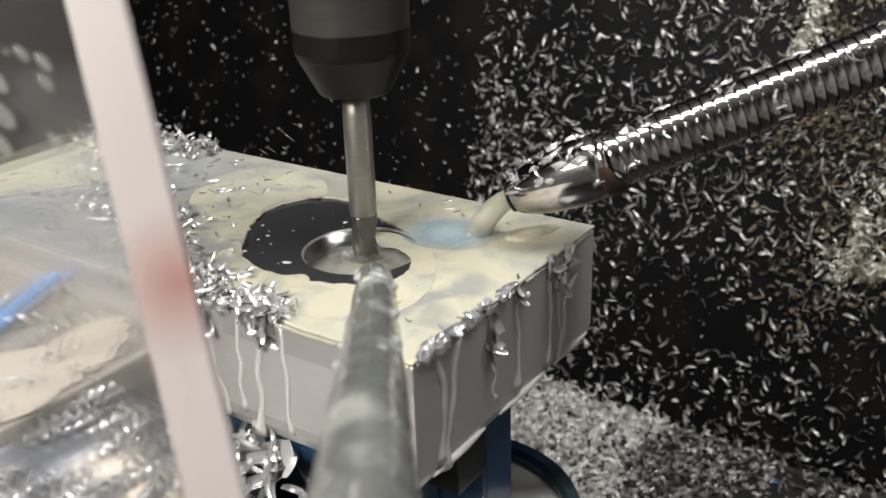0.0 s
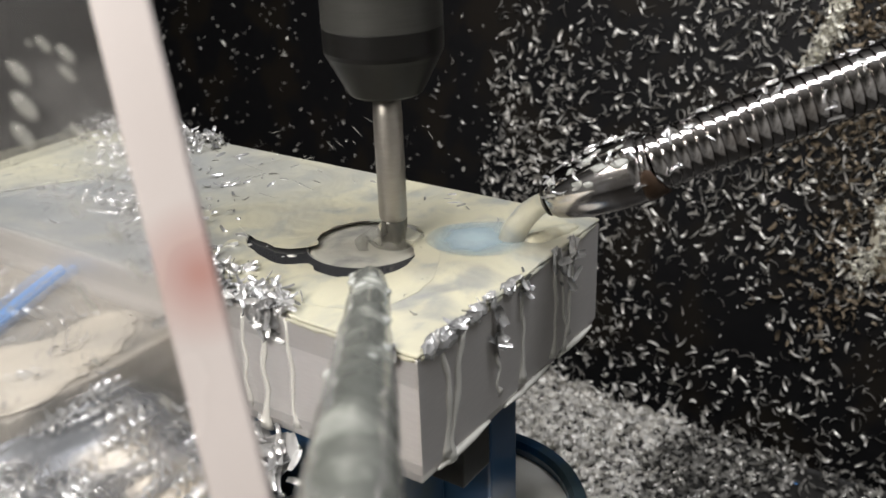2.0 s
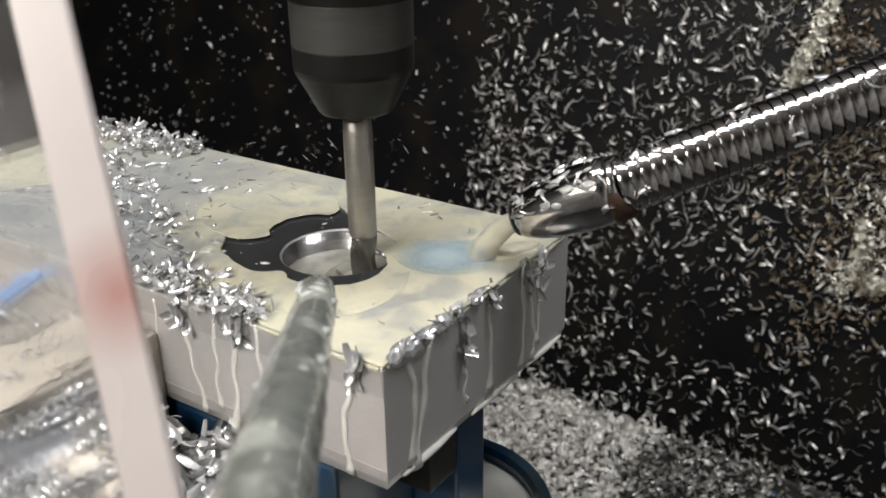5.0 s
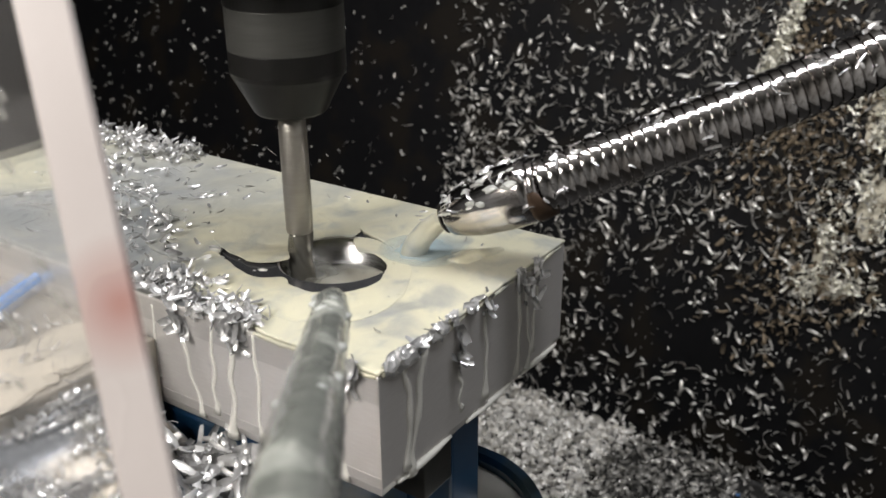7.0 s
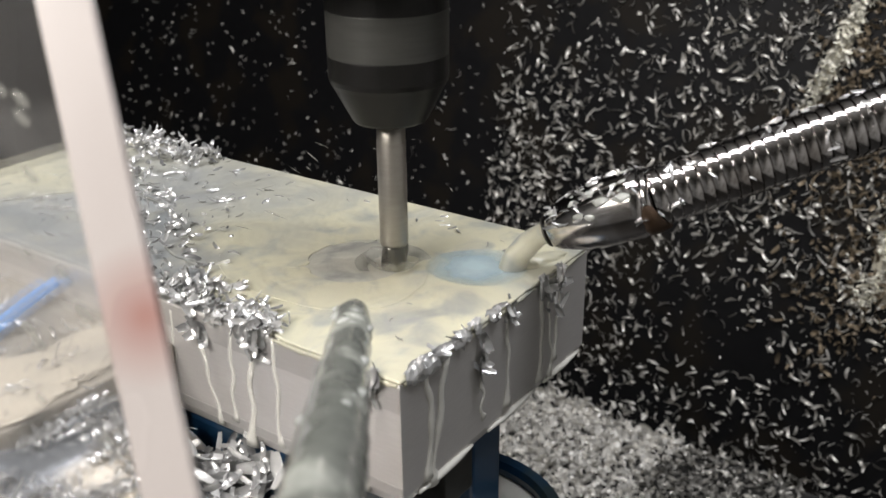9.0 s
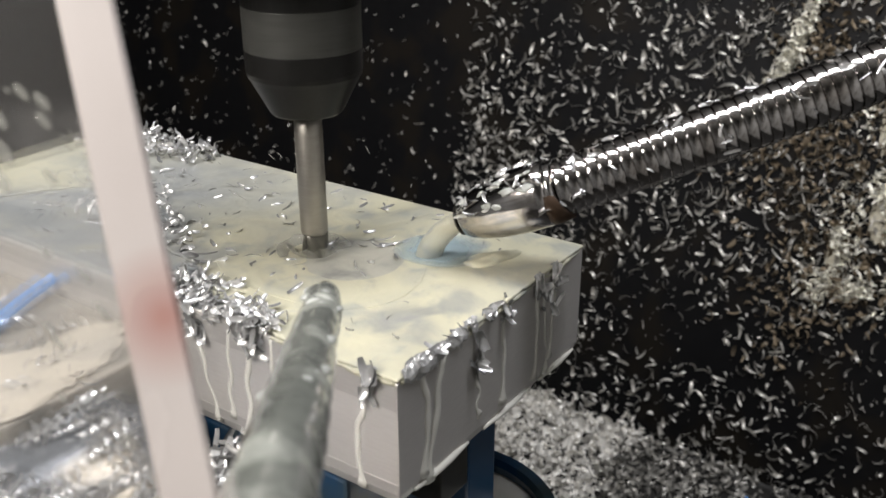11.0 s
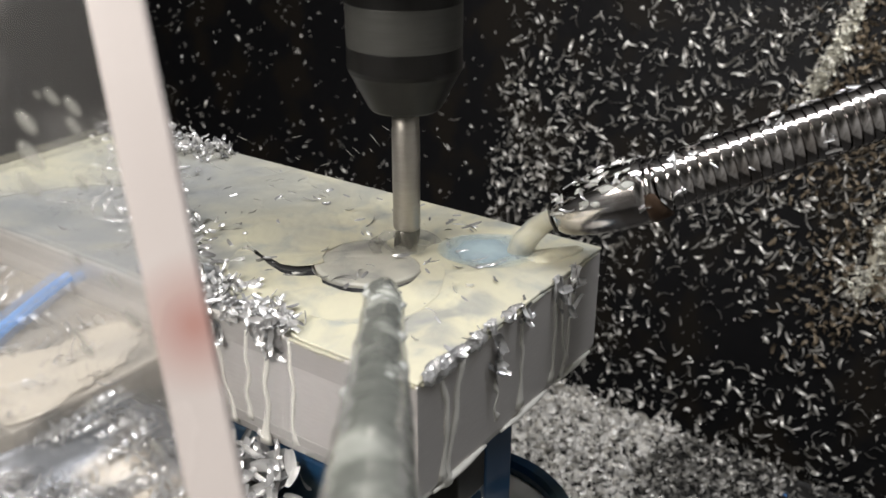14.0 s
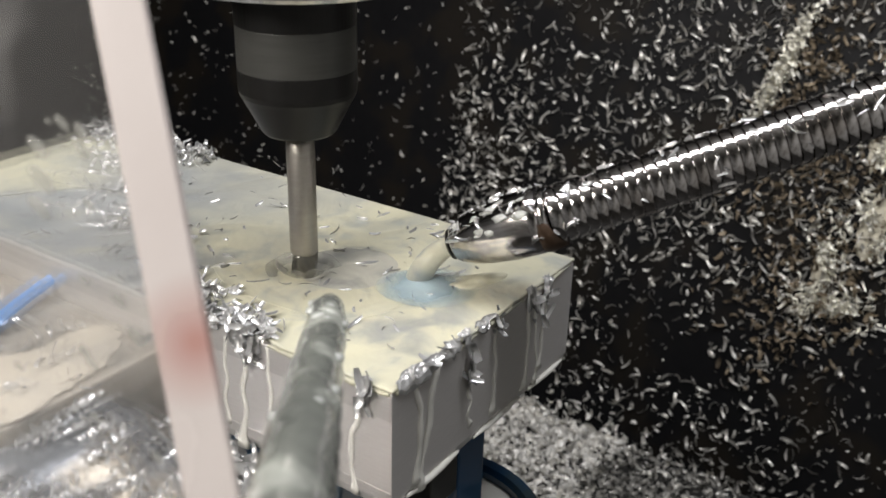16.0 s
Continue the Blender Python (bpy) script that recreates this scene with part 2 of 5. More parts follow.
def hazy():
    """Clear acrylic, fogged by dried splashes."""
    m, n, l, b = material("hazy_acrylic")
    tr, mix = n.new("ShaderNodeBsdfTransparent"), n.new("ShaderNodeMixShader")
    tex, rng, co = n.new("ShaderNodeTexNoise"), n.new("ShaderNodeMapRange"), n.new("ShaderNodeTexCoord")
    tex.inputs["Scale"].default_value, tex.inputs["Detail"].default_value = 38, 4
    l.new(co.outputs["Object"], tex.inputs["Vector"])
    rng.inputs[1].default_value, rng.inputs[2].default_value = 0.4, 0.75
    rng.inputs[3].default_value, rng.inputs[4].default_value = 0.03, 0.13
    l.new(tex.outputs["Fac"], rng.inputs[0])
    l.new(rng.outputs[0], mix.inputs[0])
    b.inputs["Base Color"].default_value = (0.75, 0.73, 0.7, 1)
    b.inputs["Roughness"].default_value = 0.25
    blur, both = n.new("ShaderNodeBsdfRefraction"), n.new("ShaderNodeMixShader")
    blur.inputs["Roughness"].default_value, blur.inputs["IOR"].default_value = 0.16, 1.05
    both.inputs[0].default_value = 0.35
    l.new(tr.outputs[0], both.inputs[1])
    l.new(blur.outputs[0], both.inputs[2])
    l.new(both.outputs[0], mix.inputs[1])
    l.new(b.outputs[0], mix.inputs[2])
    l.new(mix.outputs[0], n["Material Output"].inputs["Surface"])
    return m


HAZE = hazy()


def clear_water():
    """A thin film of cloudy water: mostly see-through, with glints."""
    m = surface("cloudy_water", (0.34, 0.335, 0.30), (0.46, 0.455, 0.41), (0.03, 0.1), 0.0, 90, 0.3)
    n, l = m.node_tree.nodes, m.node_tree.links
    tr, mix = n.new("ShaderNodeBsdfTransparent"), n.new("ShaderNodeMixShader")
    mix.inputs[0].default_value = 0.34
    l.new(tr.outputs[0], mix.inputs[1])
    l.new(n["Principled BSDF"].outputs[0], mix.inputs[2])
    l.new(mix.outputs[0], n["Material Output"].inputs["Surface"])
    return m


CLOUDY = clear_water()


def soft_light_spot():
    """A pale blue light spot painted on the coolant, fading out towards its rim."""
    m = surface("pale_blue_light_spot", (0.34, 0.45, 0.50), (0.46, 0.55, 0.57), (0.08, 0.2), 0.0, 50, 0.1)
    n, l = m.node_tree.nodes, m.node_tree.links
    co, dist, rng, tex = n.new("ShaderNodeTexCoord"), n.new("ShaderNodeVectorMath"), n.new("ShaderNodeMapRange"), n.new("ShaderNodeTexNoise")
    add, tr, mix = n.new("ShaderNodeMath"), n.new("ShaderNodeBsdfTransparent"), n.new("ShaderNodeMixShader")
    dist.operation = "DISTANCE"
    dist.inputs[1].default_value = (0.102, 0.055, 0.0028)
    tex.inputs["Scale"].default_value, add.operation = 120, "MULTIPLY_ADD"
    l.new(co.outputs["Object"], dist.inputs[0])
    l.new(co.outputs["Object"], tex.inputs["Vector"])
    l.new(tex.outputs["Fac"], add.inputs[0])
    add.inputs[1].default_value = 0.010
    l.new(dist.outputs["Value"], add.inputs[2])
    for k, v in enumerate((0.009, 0.029, 0.85, 0.0)):
        rng.inputs[k + 1].default_value = v
    l.new(add.outputs[0], rng.inputs[0])
    l.new(rng.outputs[0], mix.inputs[0])
    l.new(tr.outputs[0], mix.inputs[1])
    l.new(n["Principled BSDF"].outputs[0], mix.inputs[2])
    l.new(mix.outputs[0], n["Material Output"].inputs["Surface"])
    return m


SOFT_BLUE = soft_light_spot()
JET = foam("thin_milky_jet", (0.58, 0.555, 0.43), (0.50, 0.49, 0.41), (0.36, 0.38, 0.37))
nodes, links = JET.node_tree.nodes, JET.node_tree.links
clear, blend = nodes.new("ShaderNodeBsdfTransparent"), nodes.new("ShaderNodeMixShader")
blend.inputs[0].default_value = 0.62
links.new(clear.outputs[0], blend.inputs[1])
links.new(nodes["Principled BSDF"].outputs[0], blend.inputs[2])
links.new(blend.outputs[0], nodes["Material Output"].inputs["Surface"])


# ---------------------------------------------------------------- mesh helpers
def mesh_object(name, verts, faces, mat, parent=None, label="", smooth=False):
    me = bpy.data.meshes.new(name)
    me.from_pydata([tuple(map(float, v)) for v in verts], [], [tuple(map(int, f)) for f in faces])
    me.materials.append(mat)
    if smooth:
        me.polygons.foreach_set("use_smooth", [True] * len(me.polygons))
    ob = new(name, me)
    ob.parent = parent
    if label:
        ob["label"] = label
    return ob


def part(name, bm, mat, parent=None, label="", smooth=False):
    me = bpy.data.meshes.new(name)
    bmesh.ops.recalc_face_normals(bm, faces=bm.faces)
    bm.to_mesh(me)
    bm.free()
    me.materials.append(mat)
    if smooth:
        me.polygons.foreach_set("use_smooth", [True] * len(me.polygons))
    ob = new(name, me)
    ob.parent = parent
    if label:
        ob["label"] = label
    return ob


def thing(name, label, category, group="", kind="", at=(0, 0, 0)):
    ob = new(name)
    ob.location = at
    return tagged(ob, label, category, group, kind)


def box(x0, x1, y0, y1, z0, z1, bevel=0.0, seg=2):
    bm = bmesh.new()
    bmesh.ops.create_cube(bm, size=1, matrix=Matrix.LocRotScale(((x0 + x1) / 2, (y0 + y1) / 2, (z0 + z1) / 2), None, (x1 - x0, y1 - y0, z1 - z0)))
    if bevel:
        bmesh.ops.bevel(bm, geom=bm.edges[:], offset=bevel, segments=seg, affect="EDGES", profile=0.6)
    return bm


def lathe(profile, seg=48, centre=(0, 0)):
    """A closed turned body from (radius, z) pairs."""
    bm = bmesh.new()
    rings = []
    for r, z in profile:
        rings.append([bm.verts.new((centre[0] + r * math.cos(a * math.tau / seg), centre[1] + r * math.sin(a * math.tau / seg), z)) for a in range(seg)])
    for a, b in zip(rings, rings[1:]):
        for i in range(seg):
            bm.faces.new((a[i], a[(i + 1) % seg], b[(i + 1) % seg], b[i]))
    bm.faces.new(rings[0][::-1])
    bm.faces.new(rings[-1])
    return bm


def sweep(points, radii, seg=20, wobble=0.0, flat=None):
    """A tube along points, with round ends; flat squeezes it along one axis."""
    pts = [Vector(p) for p in points]
    bm = bmesh.new()
    rings = []
    side = None
    for i, p in enumerate(pts):
        d = (pts[min(i + 1, len(pts) - 1)] - pts[max(i - 1, 0)]).normalized()
        side = d.orthogonal().normalized() if side is None else (side - d * side.dot(d)).normalized()
        up = d.cross(side)
        r = radii[i] if hasattr(radii, "__len__") else radii
        ring = []
        for k in range(seg):
            a = k * math.tau / seg
            rr = r * (1 + wobble * noise.noise((p + side * math.cos(a) * r + up * math.sin(a) * r) * 130))
            q = side * math.cos(a) * rr + up * math.sin(a) * rr
            if flat:
                q -= Vector(flat) * q.dot(Vector(flat)) * 0.6
            ring.append(bm.verts.new(p + q))
        rings.append(ring)
    for a, b in zip(rings, rings[1:]):
        for i in range(seg):
            bm.faces.new((a[i], a[(i + 1) % seg], b[(i + 1) % seg], b[i]))
    bm.faces.new(rings[0][::-1])
    bm.faces.new(rings[-1])
    return bm


def curve_points(ctrl, n):
    """Catmull-Rom through ctrl, n points."""
    c = [Vector(p) for p in ctrl]
    c = [c[0] * 2 - c[1]] + c + [c[-1] * 2 - c[-2]]
    out = []
    for k in range(n):
        u = k / (n - 1) * (len(c) - 3)
        i = min(int(u), len(c) - 4)
        u -= i
        a, b, d, e = c[i:i + 4]
        out.append(0.5 * (2 * b + (d - a) * u + (2 * a - 5 * b + 4 * d - e) * u * u + (3 * b - a - 3 * d + e) * u ** 3))
    return out


def chips(places, rng, length, width, curl=(1.2, 3.6), seg=6, lift=0.5, stand=(-1.3, 1.3), along=None):
    """Curled ribbons of swarf. places: rows of (point, normal). Returns verts and faces."""
    verts, faces = [], []
    for p, nrm in places:
        L, w, c = rng.uniform(*length), rng.uniform(*width), rng.uniform(*curl)
        nrm = Vector(nrm).normalized()
        t = nrm.orthogonal().normalized()
        if along:
            t = Vector(along) - nrm * nrm.dot(Vector(along))
            t = t.normalized()
        t.rotate(Matrix.Rotation(rng.gauss(0, 0.45) if along else rng.uniform(0, math.tau), 3, nrm))
        b = nrm.cross(t)
        tilt = rng.uniform(-lift, lift)
        t2 = (t + nrm * tilt).normalized()
        roll = rng.uniform(*stand)
        bend = (b * math.cos(roll) + nrm * math.sin(roll)).normalized()
        wide = t2.cross(bend).normalized()
        r = L / c
        twist = rng.uniform(-0.5, 0.5)
        base = len(verts)
        for k in range(seg + 1):
            a = c * (k / seg - 0.5)
            q = Vector(p) + t2 * (r * math.sin(a)) + bend * (r * (1 - math.cos(a))) + wide * (twist * w * a)
            ww = w * (0.55 + 0.45 * math.sin(math.pi * (k + 0.35) / (seg + 0.7)))
            lip = bend * (0.22 * ww)
            verts += [q - wide * ww / 2 + lip, q, q + wide * ww / 2 + lip]
        for k in range(seg):
            i = base + 3 * k
            faces += [(i, i + 1, i + 4, i + 3), (i + 1, i + 2, i + 5, i + 4)]
    return verts, faces


# ---------------------------------------------------------------- machine cabin (fixed)
def wall_x(z):
    return 0.83 + 0.22 * z


def slab(name, a, b, c, d, thick, mat, label, category="wall"):
    n = (Vector(b) - Vector(a)).cross(Vector(d) - Vector(a)).normalized() * thick
    top = [Vector(p) for p in (a, b, c, d)]
    vs = top + [p - n for p in top]
    ob = mesh_object(name, vs, [(0, 1, 2, 3), (7, 6, 5, 4), (0, 4, 5, 1), (1, 5, 6, 2), (2, 6, 7, 3), (3, 7, 4, 0)], mat)
    return tagged(ob, label, category, kind="structure")


slab("wall_back", (wall_x(-0.6), -0.9, -0.6), (wall_x(-0.6), 1.6, -0.6), (wall_x(1.0), 1.6, 1.0), (wall_x(1.0), -0.9, 1.0), -0.01, WALL,
     "black painted cabin wall speckled with stuck swarf")
# grey walls and ceiling out of view, kept pale to throw light on chrome
slab("wall_side_right", (-0.9, -0.9, -0.6), (1.0, -0.9, -0.6), (1.0, -0.9, 1.0), (-0.9, -0.9, 1.0), 0.01, BOUNCE_PANEL, "unseen grey side wall, pale to bounce light")
slab("wall_side_left", (-0.9, 1.6, -0.6), (1.0, 1.6, -0.6), (1.0, 1.6, 1.0), (-0.9, 1.6, 1.0), -0.01, WALL, "plain dark cabin side wall")
slab("wall_front", (-0.9, -0.9, -0.6), (-0.9, 1.6, -0.6), (-0.9, 1.6, 1.0), (-0.9, -0.9, 1.0), 0.01, BOUNCE_PANEL, "unseen grey front wall, pale to bounce light")
slab("ceiling", (-0.9, -0.9, 1.0), (1.0, -0.9, 1.0), (1.0, 1.6, 1.0), (-0.9, 1.6, 1.0), -0.01, BOUNCE_PANEL, "unseen grey ceiling, pale to bounce light", "ceiling")
slab("floor", (-0.9, -0.9, -0.58), (1.0, -0.9, -0.58), (1.0, 1.6, -0.58), (-0.9, 1.6, -0.58), 0.01, FLOOR, "dark cabin floor under swarf", "floor")


def heap_z(x, y):
    """Height of the swarf bank at the wall's foot."""
    back = max(0.0, 1 - (wall_x(-0.47) - x) / 0.34)
    ridge = 0.057 + 0.012 * math.exp(-((y - 0.38) / 0.16) ** 2)
    return -0.575 + max(0.015, ridge + 0.02) * back ** 0.8 + 0.012 * noise.noise((x * 14, y * 14, 3))


def bank():
    nx, ny = 26, 80
    xs, ys = np.linspace(0.28, 0.725, nx), np.linspace(-0.7, 1.3, ny)
    vs = [(x, y, heap_z(x, y)) for x in xs for y in ys]
    fs = [(i * ny + j, (i + 1) * ny + j, (i + 1) * ny + j + 1, i * ny + j + 1) for i in range(nx - 1) for j in range(ny - 1)]
    base = len(vs)
    vs += [(x, y, -0.579) for x in xs for y in ys]
    fs += [(base + f[3], base + f[2], base + f[1], base + f[0]) for f in fs]
    rim = [i * ny for i in range(nx)] + [(nx - 1) * ny + j for j in range(1, ny)] + [i * ny + ny - 1 for i in range(nx - 2, -1, -1)] + list(range(ny - 2, 0, -1))
    fs += [(rim[k - 1], rim[k], base + rim[k], base + rim[k - 1]) for k in range(len(rim))]
    rng = random.Random(5)
    places = []
    while len(places) < 11000:
        x, y = rng.uniform(0.36, 0.722), rng.uniform(-0.30, 0.62)
        if rng.random() < 0.26 + 0.74 * math.exp(-((y - 0.33) / 0.15) ** 2) + 0.25 * (x > 0.55 and y > 0.05):
            places.append(((x, y, heap_z(x, y) + rng.uniform(0.001, 0.006)), (rng.uniform(-0.6, 0.3), rng.uniform(-0.5, 0.5), 1)))
    # chips caught on the wall just above the bank
    while len(places) < 11700:
        y, z = rng.uniform(-0.2, 0.62), -0.515 + abs(rng.gauss(0, 0.020))
        if rng.random() < 0.15 + math.exp(-((y - 0.33) / 0.17) ** 2):
            places.append(((wall_x(z) - rng.uniform(0.002, 0.008), y, z), (-1, rng.uniform(-0.4, 0.4), rng.uniform(0.1, 0.8))))
    # light fading along the bank is painted: pale chips near the vise, dull beyond
    lit_places = [p for p in places if p[0][1] > 0.17 + 0.05 * noise.noise((p[0][0] * 20, p[0][1] * 20, 6)) and p[0][2] < -0.44]
    held = set(map(id, lit_places))
    v2, f2 = chips(lit_places, rng, (0.009, 0.020), (0.0035, 0.0075), seg=4, lift=0.9)
    v3, f3 = chips([p for p in places if id(p) not in held], rng, (0.008, 0.020), (0.003, 0.006), seg=4, lift=0.7)
    core = mesh_object("swarf_bank", vs, fs, FLOOR, smooth=True)
    tagged(core, "bank of grey aluminium swarf along the cabin floor", "swarf", kind="stuff")
    mesh_object("chip_layer", v2, f2, CHIP_BANK, core, "loose curled aluminium chips painted as lit", smooth=True)
    mesh_object("chip_layer", v3, f3, CHIP_WALL, core, "loose aluminium chips painted dimmer, away from the light", smooth=True)


bank()


def wall_chips():
    rng = random.Random(11)
    places = []
    while len(places) < 7400:
        y, z = rng.uniform(-0.45, 1.25), rng.uniform(-0.52, 0.32)
        keep = 1.0 if y < 0.47 else 0.02
        keep *= 0.62 + 0.8 * noise.noise((y * 6, z * 6, 1.5)) + 0.16 * min(1.0, max(-1.0, (z + 0.24) / 0.12))
        if y < 0.16:
            keep *= min(1.0, max(0.6, (z + 0.48) / 0.22))
        if rng.random() < keep:
            places.append(((wall_x(z) - rng.uniform(0.001, 0.004), y, z), (-1, 0, 0.2)))
    vs, fs = chips(places, rng, (0.006, 0.020), (0.0022, 0.0048), (0.6, 3.4), seg=6, lift=0.35)
    ob = mesh_object("stuck_swarf", vs, fs, CHIP_WALL, smooth=True)
    tagged(ob, "curled aluminium chips stuck to the black wall", "swarf", kind="stuff")
    # fine specks between the larger curls
    places = [((wall_x(z) - 0.001, y, z), (-1, 0, 0.2)) for y, z in ((rng.uniform(-0.45, 1.2), rng.uniform(-0.52, 0.32)) for _ in range(5200))
              if y < 0.48 or rng.random() < 0.5]
    for low, high, size in ((-1.0, 0.48, 1.0), (0.48, 2.0, 1.5)):
        vs, fs = chips([p for p in places if low <= p[0][1] < high], rng, (0.002 * size, 0.006 * size), (0.0012 * size, 0.0028 * size), seg=3, lift=0.4)
        mesh_object("fine_swarf", vs, fs, CHIP_WALL, ob, "fine aluminium specks")


wall_chips()


def caked(name, y, z, sy, sz, depth, seed):
    bm = bmesh.new()
    bmesh.ops.create_icosphere(bm, subdivisions=5, radius=1)
    for v in bm.verts:
        k = 1 + 0.35 * noise.noise(v.co * 2.3 + Vector((seed, 0, 0))) + 0.22 * noise.noise(v.co * 7 + Vector((0, seed, 0))) + 0.12 * noise.noise(v.co * 19)
        v.co = Vector((v.co.x * depth * 0.6 * k, v.co.y * sy * 0.7 * k, v.co.z * sz * 0.75 * k))
    ob = part(name, bm, BROWN, None)
    ob.location = (wall_x(z), y, z)
    return tagged(ob, "lump of yellowish caked swarf on the wall, the tall one a light strip", "swarf lump", "caked lumps")


# the first, tall lump is a strip of light built as pale swarf
for y, z, sy, sz, dp, seed in ((0.071, -0.034, 0.010, 0.066, 0.012, 1), (-0.050, -0.18, 0.018, 0.044, 0.0035, 4), (-0.030, -0.268, 0.026, 0.012, 0.0035, 7),
                               (-0.038, -0.09, 0.014, 0.040, 0.0035, 9), (-0.010, -0.225, 0.010, 0.034, 0.0035, 12)):
    lump = caked("pale_wall_lump", y, z, sy, sz, dp, seed)
    lump.rotation_euler = (0.30 if seed == 1 else 0.0, 0.2166, 0.0)
    rng = random.Random(seed)
    spread = 0.5 if seed == 1 else 0.85
    spots = [(rng.gauss(0, sy * spread), rng.gauss(0, sz * spread)) for _ in range(400)]
    vs, fs = chips([((rng.uniform(-0.010, -0.002) - (0.004 if seed == 1 else 0), u, v), (-1, rng.uniform(-0.6, 0.6), rng.uniform(-0.3, 0.8))) for u, v in spots
                    if seed == 1 or noise.noise((u * 55, v * 40, seed)) > 0.0],
                   rng, (0.006, 0.014), (0.0022, 0.0045), seg=4, lift=0.8)
    mesh_object("chip_crust", vs, fs, CRUST, lump, "yellowish crust of chips, on the tall lump a light strip", smooth=True)["kind"] = "stuff"

# older brown crust round the tall light-strip lump
RUSTY = surface("rusty_chip", (0.11, 0.082, 0.052), (0.32, 0.26, 0.18), (0.35, 0.55), 0.2, 160, 0.4, island=0.6)
for y, z, sy, sz, count, seed in ((0.050, -0.075, 0.030, 0.060, 420, 21), (-0.020, -0.130, 0.040, 0.070, 380, 22), (0.000, -0.270, 0.040, 0.050, 260, 23)):
    rng = random.Random(seed)
    rows = []
    for k in range(count):
        u, v = rng.gauss(0, sy), rng.gauss(0, sz)
        rows.append(((wall_x(z + v) - rng.uniform(0.002, 0.007), y + u - 0.25 * v, z + v), (-1, rng.uniform(-0.5, 0.5), rng.uniform(-0.2, 0.8))))
    vs, fs = chips(rows, rng, (0.006, 0.016), (0.003, 0.006), seg=4, lift=0.6)
    tagged(mesh_object("brown_crust", vs, fs, RUSTY, smooth=True), "brown rusty crust of old chips on the wall", "swarf", kind="stuff")

# thin blue hose along the swarf bank
hose = part("floor_hose", sweep(curve_points([(0.69, 0.02, -0.507), (0.69, -0.06, -0.509), (0.685, -0.2, -0.515), (0.68, -0.4, -0.525)], 30), 0.0035, 10), BLUE_TUBE, smooth=True)
tagged(hose, "thin dark blue hose lying on the swarf", "hose")

# ---------------------------------------------------------------- spindle and tool (fixed)
TX, TY = 0.0840, 0.0863


def spindle():
    root = thing("tool_holder", "black collet chuck holding a steel end mill", "tool holder", at=(TX, TY, 0.0025))
    part("nose", lathe([(0.007, 0.0675), (0.0150, 0.0672), (0.0160, 0.0682), (0.0236, 0.0828), (0.0246, 0.0845), (0.0251, 0.0865), (0.0251, 0.0952), (0.0250, 0.0956)], 96), BLACK_STEEL, root)
    part("collar", lathe([(0.0250, 0.0956), (0.0251, 0.0960), (0.0251, 0.1132), (0.0250, 0.1136)], 96), GREY_BAND, root, "worn grey band")
    part("shank", lathe([(0.0249, 0.1136), (0.0252, 0.114), (0.0252, 0.128), (0.0252, 0.1284)], 64), BLACK_STEEL, root)
    part("flange", lathe([(0.030, 0.1285), (0.0455, 0.129), (0.047, 0.1305), (0.047, 0.145), (0.045, 0.147), (0.045, 0.26)], 64), CHROME, root, "polished spindle flange")
    mill = part("end_mill", lathe([(0.0058, 0.0100), (0.0061, 0.0106), (0.0063, 0.012), (0.0063, 0.058), (0.0061, 0.0585), (0.0061, 0.069)], 48), STEEL, root, "bright steel end mill", smooth=True)
    # fluted cutting end, wet and dark in the flutes
    bm = bmesh.new()
    rings, seg = [], 48
    for k in range(41):
        z = 0.0102 - 0.0382 * k / 40
        ring = []
        for i in range(seg):
            a = i * math.tau / seg
            r = 0.0063 * (0.80 + 0.20 * max(0.0, math.cos(3 * a + z * 260)) ** 0.5)
            ring.append(bm.verts.new((r * math.cos(a), r * math.sin(a), z)))
        rings.append(ring)
    for a, b in zip(rings, rings[1:]):
        for i in range(seg):
            bm.faces.new((a[i], a[(i + 1) % seg], b[(i + 1) % seg], b[i]))
    bm.faces.new(rings[0])
    bm.faces.new(rings[-1])
    part("fluted_end", bm, FLUTE, mill, "dark wet fluted cutting end", smooth=True)
    return root


spindle()


# ---------------------------------------------------------------- chrome gooseneck nozzle (fixed to the head)
RING = Vector((0.1248, -0.0157, 0.0420))


